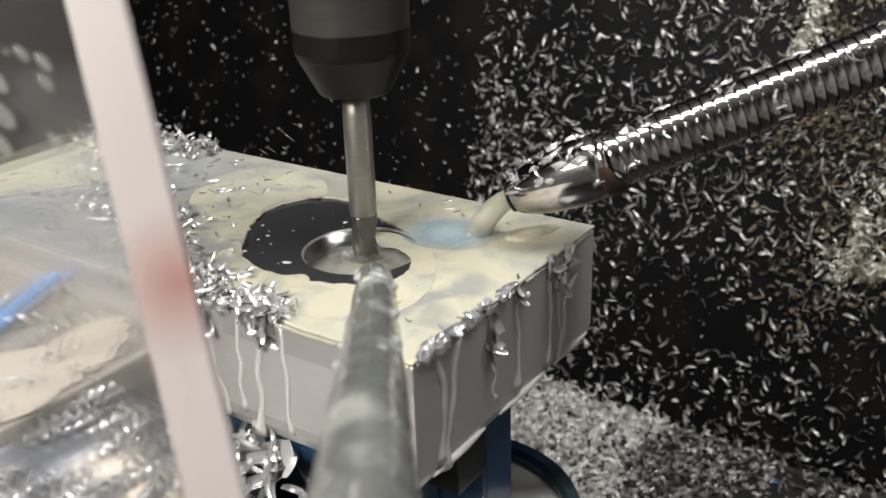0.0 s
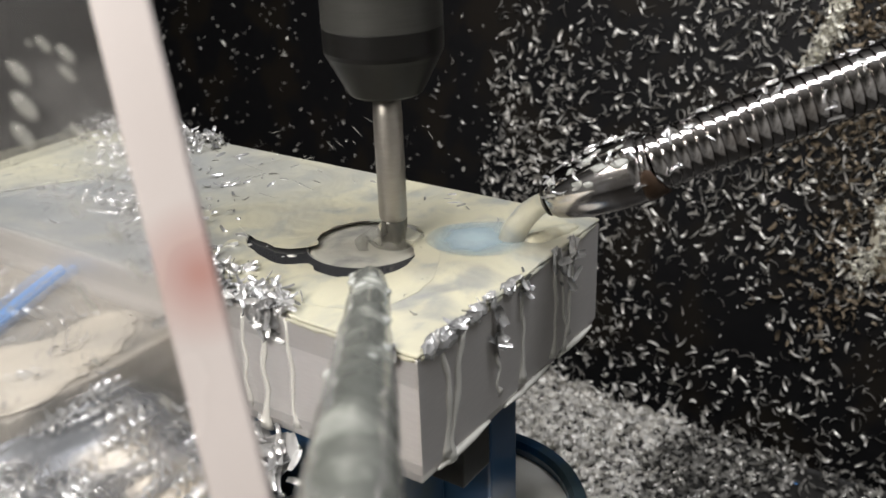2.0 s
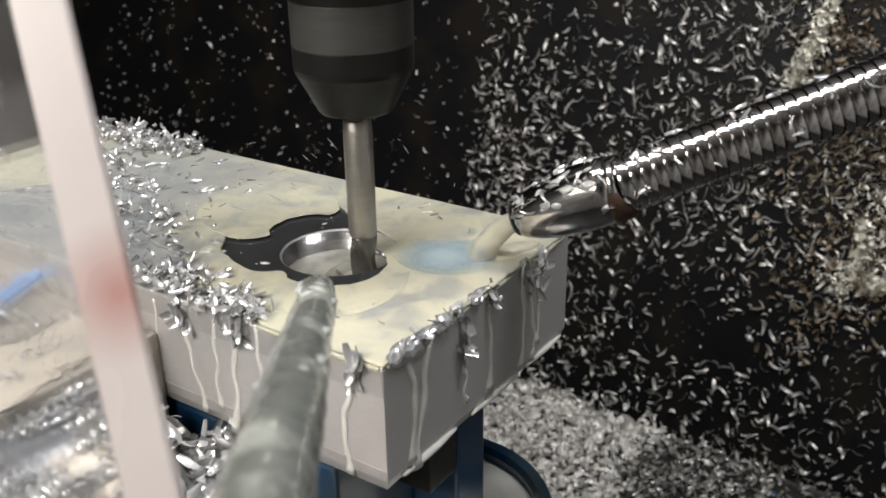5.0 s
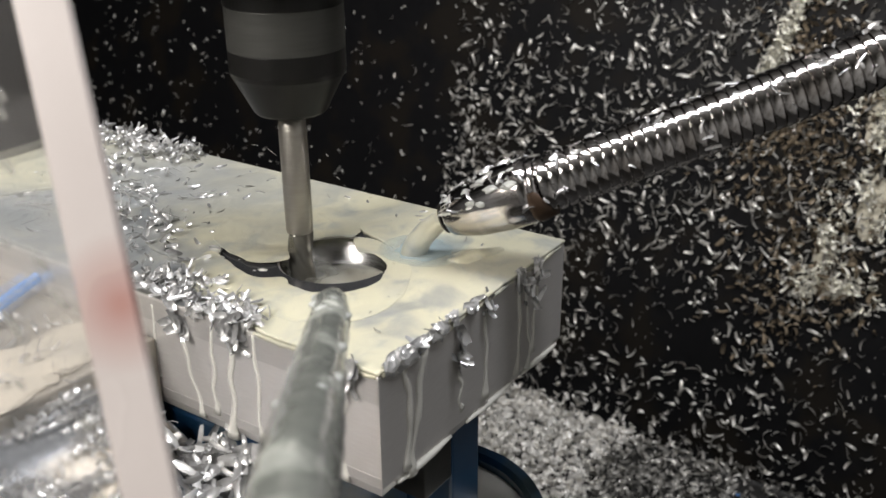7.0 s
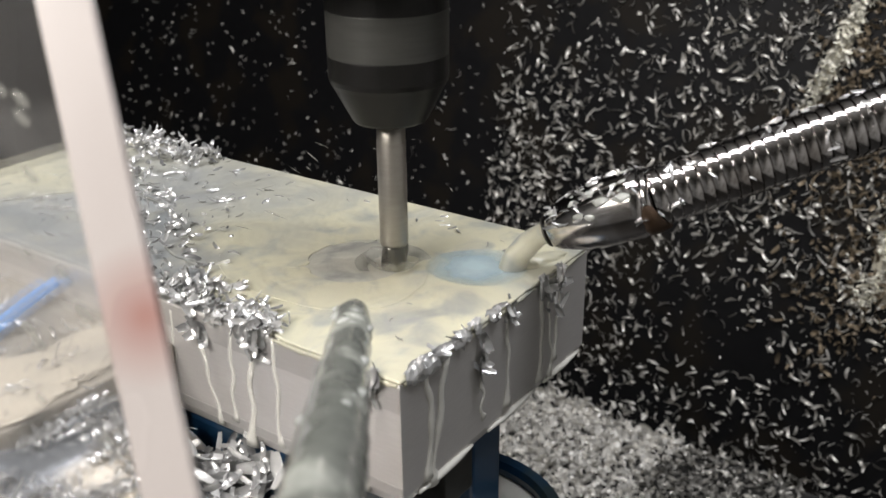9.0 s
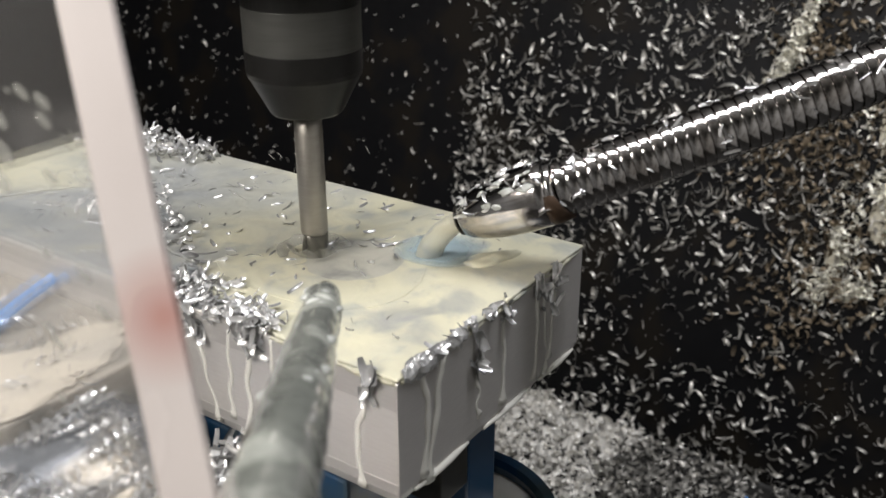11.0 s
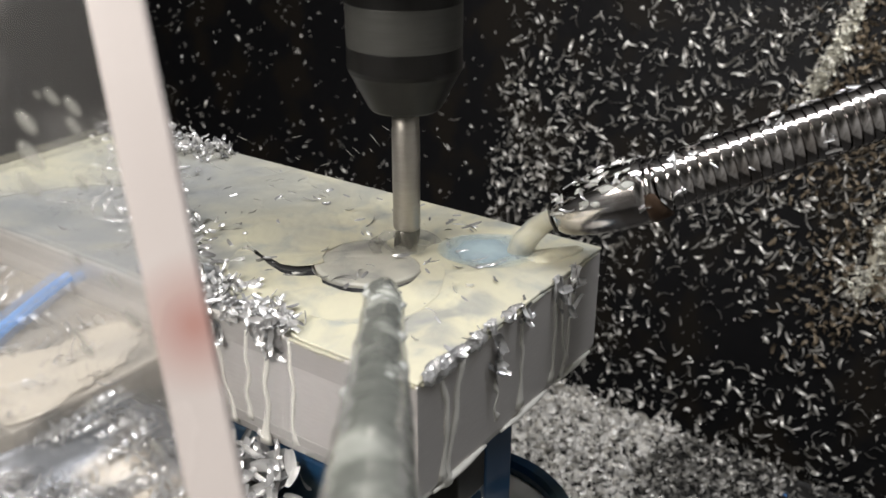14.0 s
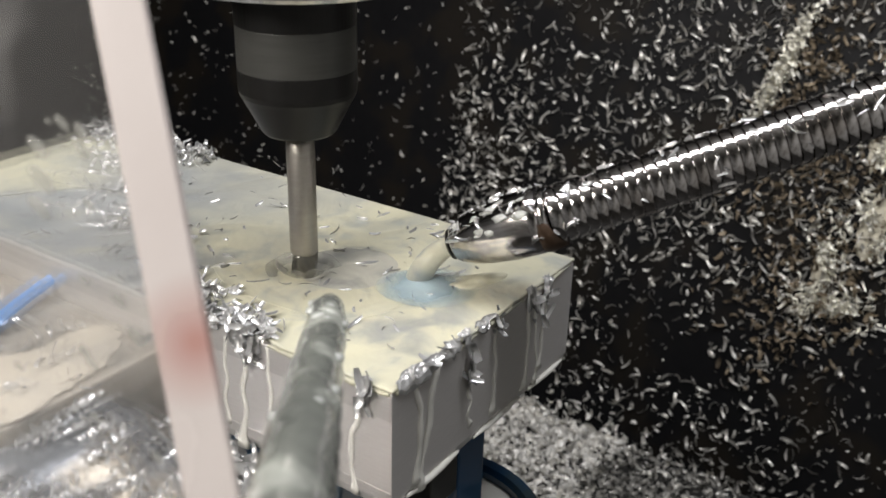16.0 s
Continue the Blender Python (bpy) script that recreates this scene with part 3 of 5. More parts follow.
def gooseneck():
    root = thing("coolant_nozzle", "chrome gooseneck coolant nozzle flecked with chips", "nozzle", at=RING)
    ring = Vector((0, 0, 0))
    tip, mark = Vector((0.1150, 0.0255, 0.0220)) - RING, Vector((0.1670, -0.0742, 0.0688)) - RING
    ctrl = [ring, mark * 0.5, mark, mark * 1.55 + Vector((0, 0, 0.001)), mark * 2.2 + Vector((0, 0, 0.005)), mark * 3.0 + Vector((0, 0, 0.018)), mark * 3.8 + Vector((0, 0, 0.05))]
    # even steps along the bend, so that the winding keeps its pitch
    fine = curve_points(ctrl, 1500)
    run = np.cumsum([0.0] + [(b - a).length for a, b in zip(fine, fine[1:])])
    pitch = 0.0047
    steps = ((0.0, 0.0108), (0.0006, 0.0108), (0.00075, 0.01245), (0.0016, 0.0126), (0.0027, 0.01264), (0.0038, 0.0126), (0.00455, 0.01245))
    turns = [(k * pitch + d, r) for k in range(int(float(run[-1]) / pitch) - 1) for d, r in steps]
    pts = [Vector([float(np.interp(d, run, [p[c] for p in fine])) for c in range(3)]) for d, _ in turns]
    bm = bmesh.new()
    rings, seg, side = [], 32, None
    for i, p in enumerate(pts):
        d = (pts[min(i + 1, len(pts) - 1)] - pts[max(i - 1, 0)]).normalized()
        side = d.orthogonal().normalized() if side is None else (side - d * side.dot(d)).normalized()
        up = d.cross(side)
        r = turns[i][1]
        rings.append([bm.verts.new(p + (side * math.cos(k * math.tau / seg) + up * math.sin(k * math.tau / seg)) * r) for k in range(seg)])
    for a, b in zip(rings, rings[1:]):
        for i in range(seg):
            bm.faces.new((a[i], a[(i + 1) % seg], b[(i + 1) % seg], b[i]))
    for i, ring_verts in enumerate(rings):
        if i % len(steps) in (0, 1, 2, 6):
            for k in range(seg):
                bm.edges.get((ring_verts[k], ring_verts[(k + 1) % seg])).smooth = False
    bm.faces.new(rings[0][::-1])
    bm.faces.new(rings[-1])
    part("hose", bm, CHROME, root, "ribbed chrome hose", smooth=True)
    axis = (tip - ring).normalized()
    # turned body, tapering to the mouth
    prof = [(0.0005, 0.0126), (0.0014, 0.0140), (0.006, 0.0146), (0.018, 0.0144), (0.030, 0.0130), (0.038, 0.0112), (0.0435, 0.0092), (0.0460, 0.0074)]
    cone = part("cone", sweep([ring + axis * s for s, _ in prof], [r for _, r in prof], 44), CHROME, root, "polished chrome nozzle cone", smooth=True)
    part("collar", sweep([ring - axis * 0.0030, ring - axis * 0.0022, ring + axis * 0.0002, ring + axis * 0.0010], [0.0112, 0.0129, 0.0131, 0.0120], 40), CHROME, root, smooth=True)
    # rust on the underside of the joint
    upper = (Vector((0, 0, 1)) - axis * axis.z).normalized()
    across = axis.cross(upper)
    bm = bmesh.new()
    rows = []
    for k in range(19):
        a = 2.6 + 2.3 * (k / 18 - 0.5)
        o = upper * math.cos(a) - across * math.sin(a)
        w = 0.0044 * math.sin(math.pi * (k + 0.5) / 19) ** 0.6
        rows.append([bm.verts.new(ring + axis * (f * w - 0.001 + 0.0006 * noise.noise((k * 0.7, f, 2))) + o * r) for f, r in ((-1, 0.0122), (-0.9, 0.0137), (0.5, 0.0147), (0.95, 0.0147), (1, 0.0130))])
    for a, b in zip(rows, rows[1:]):
        for i in range(4):
            bm.faces.new((a[i], a[i + 1], b[i + 1], b[i]))
    part("rust_patch", bm, RUST, root, "brown rust patch under the joint", smooth=True)
    part("mouth", sweep([tip - axis * 0.0003, tip + axis * 0.0004], 0.0072, 20), DARK_STEEL, cone)
    # drops of foam on the cone
    rng = random.Random(14)
    for k in range(22):
        f = rng.uniform(0.003, 0.040)
        up = (Vector((0, 0, 1)) - axis * axis.z).normalized()
        a = rng.uniform(-1.5, 0.6)
        o = up * math.cos(a) + axis.cross(up) * math.sin(a)
        r0 = 0.0144 if f < 0.020 else 0.0144 - 0.20 * (f - 0.020)
        bm = bmesh.new()
        bmesh.ops.create_icosphere(bm, subdivisions=2, radius=rng.uniform(0.0007, 0.0022))
        e, h = axis, axis.cross(o)
        for v in bm.verts:
            q = v.co.copy()
            w = 1 + 0.5 * noise.noise(q * 700 + Vector((k, 0, 0)))
            v.co = axis * f + o * r0 + e * q.x * 1.8 * w + h * q.y * w + o * q.z * 0.3
        part("drop", bm, WATER, cone, smooth=True)
    # flecks of swarf stuck to the top of the nozzle
    rng = random.Random(3)
    places = []
    for k in range(150):
        if k < 70:
            s = rng.uniform(0.001, 0.043)
            p, r, d = ring + axis * s, 0.0146 if s < 0.02 else 0.0146 - 0.18 * (s - 0.02), axis
        else:
            i = int(rng.uniform(0, 250))
            p, r, d = pts[i], 0.0127, (pts[i + 1] - pts[i]).normalized()
        a = rng.gauss(0, 0.9)
        up = (Vector((0, 0, 1)) - d * d.z).normalized()
        out = up * math.cos(a) + d.cross(up) * math.sin(a)
        places.append((p + out * (r + 0.0003), out))
    vs, fs = chips(places, rng, (0.003, 0.008), (0.001, 0.0024), (0.4, 1.6), 4, 0.25)
    mesh_object("chip_crust", vs, fs, CHIP, root, "bright stuck chips", smooth=True)["kind"] = "stuff"
    return root


gooseneck()
# stream of milky coolant out of the nozzle
STREAM = part("coolant_stream", sweep([Vector(p) - RING for p in curve_points([(0.1150, 0.0252, 0.0222), (0.1138, 0.032, 0.0165), (0.1120, 0.039, 0.008), (0.1105, 0.044, -0.006)], 18)],
                                      [0.0046 + 0.0016 * (k / 17) for k in range(18)], 20, 0.16), JET, smooth=True)
STREAM.location = RING
tagged(STREAM, "milky stream of coolant pouring from the nozzle", "coolant stream")

# ---------------------------------------------------------------- workpiece (moves with the table)
MOVING = []
BX, BY, BZ = 0.1467, 0.338, 0.055
CX, CY, CR = 0.0731, 0.0797, 0.0262


def workpiece():
    root = thing("workpiece", "milled aluminium block with a round bore, clamped in a vise", "metal block")
    seg, cz = 96, 0.0006
    bm = bmesh.new()
    angles = sorted([i * math.tau / seg for i in range(seg)] + [math.atan2(y - CY, x - CX) % math.tau for x in (cz, BX - cz) for y in (cz, BY - cz)])

    def edge(a, inset):
        c, s = math.cos(a), math.sin(a)
        k = min(((BX - inset - CX) / c) if c > 1e-9 else 9, ((inset - CX) / c) if c < -1e-9 else 9, ((BY - inset - CY) / s) if s > 1e-9 else 9, ((inset - CY) / s) if s < -1e-9 else 9)
        return CX + c * k, CY + s * k

    loops = []
    for f in (lambda a: (CX + CR * math.cos(a), CY + CR * math.sin(a), -0.045), lambda a: (CX + CR * math.cos(a), CY + CR * math.sin(a), -0.0004),
              lambda a: (CX + (CR + 0.0004) * math.cos(a), CY + (CR + 0.0004) * math.sin(a), 0.0), lambda a: (*edge(a, cz), 0.0)):
        loops.append([bm.verts.new(f(a)) for a in angles])
    m = len(angles)
    for a, b in zip(loops, loops[1:]):
        for i in range(m):
            bm.faces.new((a[i], a[(i + 1) % m], b[(i + 1) % m], b[i]))
    bm.faces.new(loops[0])
    # sides with a small chamfer above and a larger one below
    rect = lambda d, z: [bm.verts.new(p) for p in ((d, d, z), (BX - d, d, z), (BX - d, BY - d, z), (d, BY - d, z))]
    q = [rect(cz, 0.0), rect(0.0, -cz), rect(0.0, -BZ + 0.005), rect(0.0018, -BZ)]
    for a, b in zip(q, q[1:]):
        for i in range(4):
            bm.faces.new((a[i], a[(i + 1) % 4], b[(i + 1) % 4], b[i]))
    bm.faces.new(q[-1][::-1])
    bmesh.ops.remove_doubles(bm, verts=bm.verts[:], dist=1e-5)
    part("block", bm, ALU, root)
    # a duller band runs along the top and the foot of the side
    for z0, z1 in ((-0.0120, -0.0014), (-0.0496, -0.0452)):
        part("dull_band", box(-0.0002, 0.002, 0.0004, BY - 0.002, z0, z1), ALU_DULL, root, "duller band along the side")
    # bright turned wall of the bore and wet top skin
    n = 72
    vs = [(CX + r * math.cos(i * math.tau / n), CY + r * math.sin(i * math.tau / n), z) for r, z in ((CR - 0.0003, -0.044), (CR - 0.0003, -0.0006), (CR, -0.0006), (CR, -0.044)) for i in range(n)]
    fs = [(k * n + i, k * n + (i + 1) % n, (k + 1) % 4 * n + (i + 1) % n, (k + 1) % 4 * n + i) for k in range(4) for i in range(n)]
    mesh_object("bore_wall", vs, fs, BORE, root, "shiny bored wall", smooth=True)
    MOVING.append(root)
    return root


workpiece()


def blob(points, z0, z1, grow=0.0, seg=120, rough=0.0018, seed=0.0, dome=0.0):
    """A flat-lying puddle with a wavy rounded rim through points."""
    def ring(ps, g, amp, sd):
        out = []
        c = Vector((sum(p[0] for p in ps) / len(ps), sum(p[1] for p in ps) / len(ps)))
        k = len(ps)
        for i in range(seg):
            u = i / seg * k
            j, f = int(u) % k, u - int(u)
            a, b, d, e = (Vector(ps[(j + o) % k]) for o in (-1, 0, 1, 2))
            p = 0.5 * (2 * b + (d - a) * f + (2 * a - 5 * b + 4 * d - e) * f * f + (3 * b - a - 3 * d + e) * f ** 3)
            o = (p - c).normalized()
            out.append(p + o * (g + amp * noise.noise((p.x * 160, p.y * 160, sd)) + amp * 0.6 * noise.noise((p.x * 420, p.y * 420, sd))))
        return out
    bm = bmesh.new()
    outer = ring(points, grow, rough, seed)
    c = Vector((sum(p.x for p in outer) / seg, sum(p.y for p in outer) / seg))
    layers = []
    layers.append([bm.verts.new((*(c + (p - c) * 0.02), z1 + dome)) for p in outer])
    for f in (0.35, 0.7):
        layers.append([bm.verts.new((*(c + (p - c) * f), z1 + dome * (1 - f * f) + 0.0003 * noise.noise((p.x * 90, p.y * 90, f * 4)))) for p in outer])
    for o, z in ((-0.0016, z1), (-0.0005, z0 + 0.6 * (z1 - z0)), (0.0, z0)):
        layers.append([bm.verts.new((*(p + (p - c).normalized() * o), z)) for p in outer])
    for a, b in zip(layers, layers[1:]):
        for i in range(seg):
            bm.faces.new((a[i], a[(i + 1) % seg], b[(i + 1) % seg], b[i]))
    bm.faces.new(layers[0])
    bm.faces.new(layers[-1][::-1])
    return bm


def outline(points, seg, amp, seed, grow=0.0):
    """A closed smooth wavy line through points."""
    k = len(points)
    c = Vector((sum(p[0] for p in points) / k, sum(p[1] for p in points) / k))
    out = []
    for i in range(seg):
        u = i / seg * k
        j, f = int(u) % k, u - int(u)
        a, b, d, e = (Vector(points[(j + o) % k]) for o in (-1, 0, 1, 2))
        q = 0.5 * (2 * b + (d - a) * f + (2 * a - 5 * b + 4 * d - e) * f * f + (3 * b - a - 3 * d + e) * f ** 3)
        o = (q - c).normalized()
        out.append(q + o * (grow + amp * noise.noise((q.x * 150, q.y * 150, seed)) + 0.5 * amp * noise.noise((q.x * 420, q.y * 420, seed))))
    return out


def sheet(name, rim, holes, z, thick, mat, parent=None, label=""):
    """A thin flat-lying skin with a rounded rim, cut from outlines."""
    cu = bpy.data.curves.new(name, "CURVE")
    cu.dimensions, cu.fill_mode, cu.extrude, cu.bevel_depth, cu.bevel_resolution = "2D", "BOTH", 0.0001, thick / 2, 2
    for line in (rim, *holes):
        sp = cu.splines.new("POLY")
        sp.points.add(len(line) - 1)
        for pt, q in zip(sp.points, line):
            pt.co = (q[0], q[1], 0, 1)
        sp.use_cyclic_u = True
    tmp = bpy.data.objects.new(name, cu)
    me = bpy.data.meshes.new_from_object(tmp)
    bpy.data.objects.remove(tmp)
    me.materials.clear()
    me.materials.append(mat)
    for v in me.vertices:
        v.co.z += z
    ob = new(name, me)
    ob.parent = parent
    if label:
        ob["label"] = label
    return ob


OPENING = [(0.036, 0.118), (0.060, 0.138), (0.085, 0.150), (0.112, 0.141), (0.116, 0.120), (0.104, 0.087), (0.093, 0.062), (0.072, 0.050),
           (0.054, 0.046), (0.040, 0.058), (0.034, 0.075), (0.031, 0.097)]


def coolant():
    root = thing("coolant_film", "pale yellow milky coolant spread over the block", "coolant")
    rim = [(0.0, 0.0), (0.02, 0.0), (0.045, 0.0), (0.07, 0.0), (0.10, 0.0), (0.13, 0.0), (BX, 0.0), (BX, 0.02), (BX, 0.07), (BX, 0.13), (BX, 0.2), (BX, 0.26), (BX, 0.32), (BX, BY), (0.13, BY), (0.09, BY),
           (0.05, BY), (0.02, BY), (0.0, BY), (0.0, 0.325), (0.004, 0.302), (0.03, 0.290), (0.068, 0.264), (0.076, 0.225), (0.062, 0.19), (0.036, 0.166), (0.030, 0.136), (0.012, 0.105), (0.004, 0.075), (0.0, 0.05), (0.0, 0.02)]
    part_rim = [(min(max(q.x, 0.0004), BX - 0.0004), min(max(q.y, 0.0004), BY - 0.0004)) for q in outline(rim, 420, 0.0022, 1.0)]
    sheet("foam_sheet", part_rim, [outline(OPENING, 160, 0.0018, 6.0)], 0.0011, 0.0014, FOAM, root)
    MOVING.append(root)
    # drips: (face, along, start height, end height, width, wander)
    rng = random.Random(21)
    runs = [("L", 0.122, -0.004, -0.040, 0.0010, 0.002), ("L", 0.107, -0.010, -0.052, 0.0012, -0.010), ("L", 0.086, -0.004, -0.047, 0.0012, 0.004),
            ("L", 0.0757, -0.006, -0.056, 0.0019, 0.004), ("L", 0.0625, -0.001, -0.050, 0.0011, 0.0), ("L", 0.016, -0.014, -0.0525, 0.0013, 0.004),
            ("R", 0.016, -0.003, -0.050, 0.0012, 0.002), ("R", 0.029, -0.002, -0.0545, 0.0016, -0.010), ("R", 0.0545, -0.02, -0.044, 0.0008, 0.002),
            ("R", 0.075, -0.004, -0.048, 0.0013, 0.0), ("R", 0.104, -0.002, -0.05, 0.0012, 0.0), ("R", 0.112, -0.004, -0.052, 0.0009, 0.002),
            ("R", 0.121, -0.002, -0.045, 0.0011, -0.003)]
    for side, s, z0, z1, w, wander in runs:
        pts, rad = [], []
        for k in range(16):
            f = k / 15
            q = s + wander * f + 0.0042 * noise.noise((s * 400, f * 3.2, 2.0)) * min(1, f * 4)
            z = z0 + (z1 - z0) * f
            pts.append((0.0, q, z) if side == "L" else (q, 0.0, z))
            rad.append((1.25 if side == "L" else 1.7) * w * (0.75 + 0.35 * noise.noise((s * 90, f * 5, 7.0)) + (0.9 * max(0, f - 0.88) / 0.12 if k > 12 else 0)))
        part("drip", sweep(pts, rad, 10, 0, (1, 0, 0) if side == "L" else (0, 1, 0)), DRIP, root, smooth=True)
    # foam lipping over the top edges
    for side, a, b, w in (("R", 0.002, 0.016, 0.0022), ("R", 0.030, 0.060, 0.0016), ("R", 0.062, 0.098, 0.0015), ("R", 0.110, 0.144, 0.0016), ("L", 0.001, 0.030, 0.0018), ("L", 0.034, 0.062, 0.0015)):
        pts = []
        for k in range(22):
            f = a + (b - a) * k / 21
            dz = -0.0004 - 0.0012 * abs(noise.noise((f * 180, w * 900, 2)))
            pts.append((f, 0.0004, dz) if side == "R" else (0.0004, f, dz))
        part("lip", sweep(pts, [w * (0.25 + 0.55 * math.sin(math.pi * (k + 0.5) / 22) + 0.5 * abs(noise.noise((k * 0.35, a * 90, 3)))) for k in range(22)], 12), FOAM, root, smooth=True)
    sheet("grey_film", outline([(0.001, 0.10), (0.001, 0.16), (0.001, 0.23), (0.001, 0.315), (0.04, 0.31), (0.085, 0.27), (0.088, 0.22), (0.07, 0.18), (0.045, 0.15), (0.04, 0.12), (0.02, 0.10)], 160, 0.001, 15.0),
          [], 0.00022, 0.0002, FILM, root, "thin grey coolant film")
    # wet bead along the lower edge of the end face
    for a, b, w in ((0.010, 0.048, 0.0017), (0.060, 0.100, 0.0015), (0.108, 0.143, 0.0014)):
        pts = [(a + (b - a) * k / 11, 0.0002, -BZ + 0.002 + 0.0006 * noise.noise((k, a * 90, 1))) for k in range(12)]
        part("edge_bead", sweep(pts, [w * (0.3 + 0.8 * math.sin(math.pi * (k + 0.5) / 12)) for k in range(12)], 10), DRIP, root, smooth=True)
    # drops scattered over the bare opening
    for k in range(70):
        a, r = rng.uniform(0, math.tau), rng.uniform(0.2, 1) ** 0.5
        x, y = 0.072 + 0.034 * r * math.cos(a), 0.100 + 0.045 * r * math.sin(a)
        if math.hypot(x - CX, y - CY) < CR + 0.001:
            continue
        s = rng.uniform(0.0003, 0.0008) * (2.2 if rng.random() < 0.15 else 1)
        bm = bmesh.new()
        bmesh.ops.create_icosphere(bm, subdivisions=1, radius=s, matrix=Matrix.LocRotScale((x, y, 0.0004), Euler((0, 0, rng.uniform(0, 3.1))), (rng.uniform(1, 2.4), 1, 0.4)))
        part("drop", bm, DRIP, root, smooth=True)
    return root


coolant()
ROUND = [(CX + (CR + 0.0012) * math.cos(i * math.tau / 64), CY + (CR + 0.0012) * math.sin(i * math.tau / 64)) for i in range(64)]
# wet bare metal, coloured as dark as the wall it mirrors
wet = sheet("wet_reflection_patch", outline(OPENING, 120, 0.001, 3.0, 0.004), [ROUND], 0.00035, 0.0003, ALU_WET_REFLECTION)
tagged(wet, "wet bare metal around the bore with its dark reflection painted in", "wet patch")
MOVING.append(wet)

# coolant standing in the bore: rises and falls
POOL = part("bore_pool", lathe([(CR - 0.0012, -0.006), (CR - 0.0005, -0.0006), (CR - 0.0007, 0.0), (CR - 0.003, 0.0001), (0.002, 0.0003)], 64, (CX, CY)), MURK, smooth=True)
tagged(POOL, "milky coolant standing in the bore", "coolant pool")

# rafts of foam that drift over the opening
def bore_arc(a, b, n, r):
    """Points on a circle round the bore between two angles in degrees."""
    return [(CX + r * math.cos(math.radians(a + (b - a) * k / (n - 1))), CY + r * math.sin(math.radians(a + (b - a) * k / (n - 1)))) for k in range(n)]


RAFT_A = sheet("foam_raft", outline([(0.050, 0.128), (0.060, 0.146), (0.085, 0.157), (0.112, 0.150), (0.122, 0.118), (0.106, 0.092)] + bore_arc(20, 135, 7, CR - 0.0035) + [(0.047, 0.106)],
                                    150, 0.0009, 8.0), [], 0.00190, 0.00016, FOAM)
tagged(RAFT_A, "drifting raft of milky coolant foam behind the bore", "foam raft", "foam rafts")
RAFT_B = sheet("foam_raft", outline([(0.058, 0.142), (0.040, 0.134), (0.028, 0.116), (0.024, 0.090), (0.028, 0.060), (0.038, 0.044), (0.054, 0.038), (0.075, 0.042), (0.099, 0.058), (0.110, 0.085), (0.106, 0.095)]
                                    + bore_arc(12, -218, 13, CR - 0.0028) + [(0.048, 0.108)], 190, 0.0009, 12.0), [], 0.00196, 0.00016, FOAM)
tagged(RAFT_B, "drifting raft of milky coolant foam along the bore's rim", "foam raft", "foam rafts")
# bluish light on the coolant, painted as a thin sheet of its own
PATCH = sheet("blue_light_spot", outline([(0.095, 0.064), (0.094, 0.053), (0.101, 0.043), (0.110, 0.036), (0.117, 0.043), (0.112, 0.055), (0.104, 0.065)], 90, 0.0012, 2.0, 0.011), [], 0.0026, 0.0001, SOFT_BLUE)
tagged(PATCH, "pale blue light spot painted on the coolant under the jet", "coolant patch")


# swell of coolant that the jet throws up beside it
bm = bmesh.new()
bmesh.ops.create_icosphere(bm, subdivisions=4, radius=1)
for v in bm.verts:
    k = 1 + 0.25 * noise.noise(v.co * 1.7) + 0.10 * noise.noise(v.co * 5)
    v.co = Vector((v.co.x * 0.0165 * k, v.co.y * (0.0062 - 0.0018 * v.co.x) * k, max(-0.3, v.co.z) * (0.0040 - 0.0012 * v.co.x) * k))
SWELL = part("coolant_swell", bm, FOAM, smooth=True)
tagged(SWELL, "smooth swell of milky coolant beside the jet", "coolant swell")


def crown(name, label, r0, r1, height, a0, a1, seed):
    """A thin ragged wall of water thrown up round the mill."""
    bm = bmesh.new()
    n, rows = 44, []
    for k in range(n + 1):
        a = a0 + (a1 - a0) * k / n
        h = height * (0.55 + 0.9 * abs(noise.noise((math.cos(a) * 1.6, math.sin(a) * 1.6, seed)))) * math.sin(math.pi * (k + 0.6) / (n + 1.2)) ** 0.35
        row = []
        for f in (0.0, 0.3, 0.6, 0.85, 1.0, 0.97, 0.5, 0.0):
            inner = len(row) > 4
            r = r0 + (r1 - r0) * f ** 0.7 - (0.0005 if inner else 0) + 0.0012 * noise.noise((a * 2, f * 2, seed))
            row.append(bm.verts.new((r * math.cos(a), r * math.sin(a), h * f - (0.0004 if inner else 0))))
        rows.append(row)
    for a, b in zip(rows, rows[1:]):
        for i in range(7):
            bm.faces.new((a[i], a[i + 1], b[i + 1], b[i]))
    ob = part(name, bm, CLOUDY, smooth=True)
    return tagged(ob, label, "splash", "splashes round the mill")


SPLASH = [crown("coolant_splash", "thin clear splash of coolant thrown round the mill", 0.0085, 0.0135, 0.0085, 1.9, 5.3, 3.0),
          crown("coolant_splash", "low clear ripple of coolant round the mill", 0.0125, 0.0175, 0.0040, -0.6, 2.6, 8.0)]


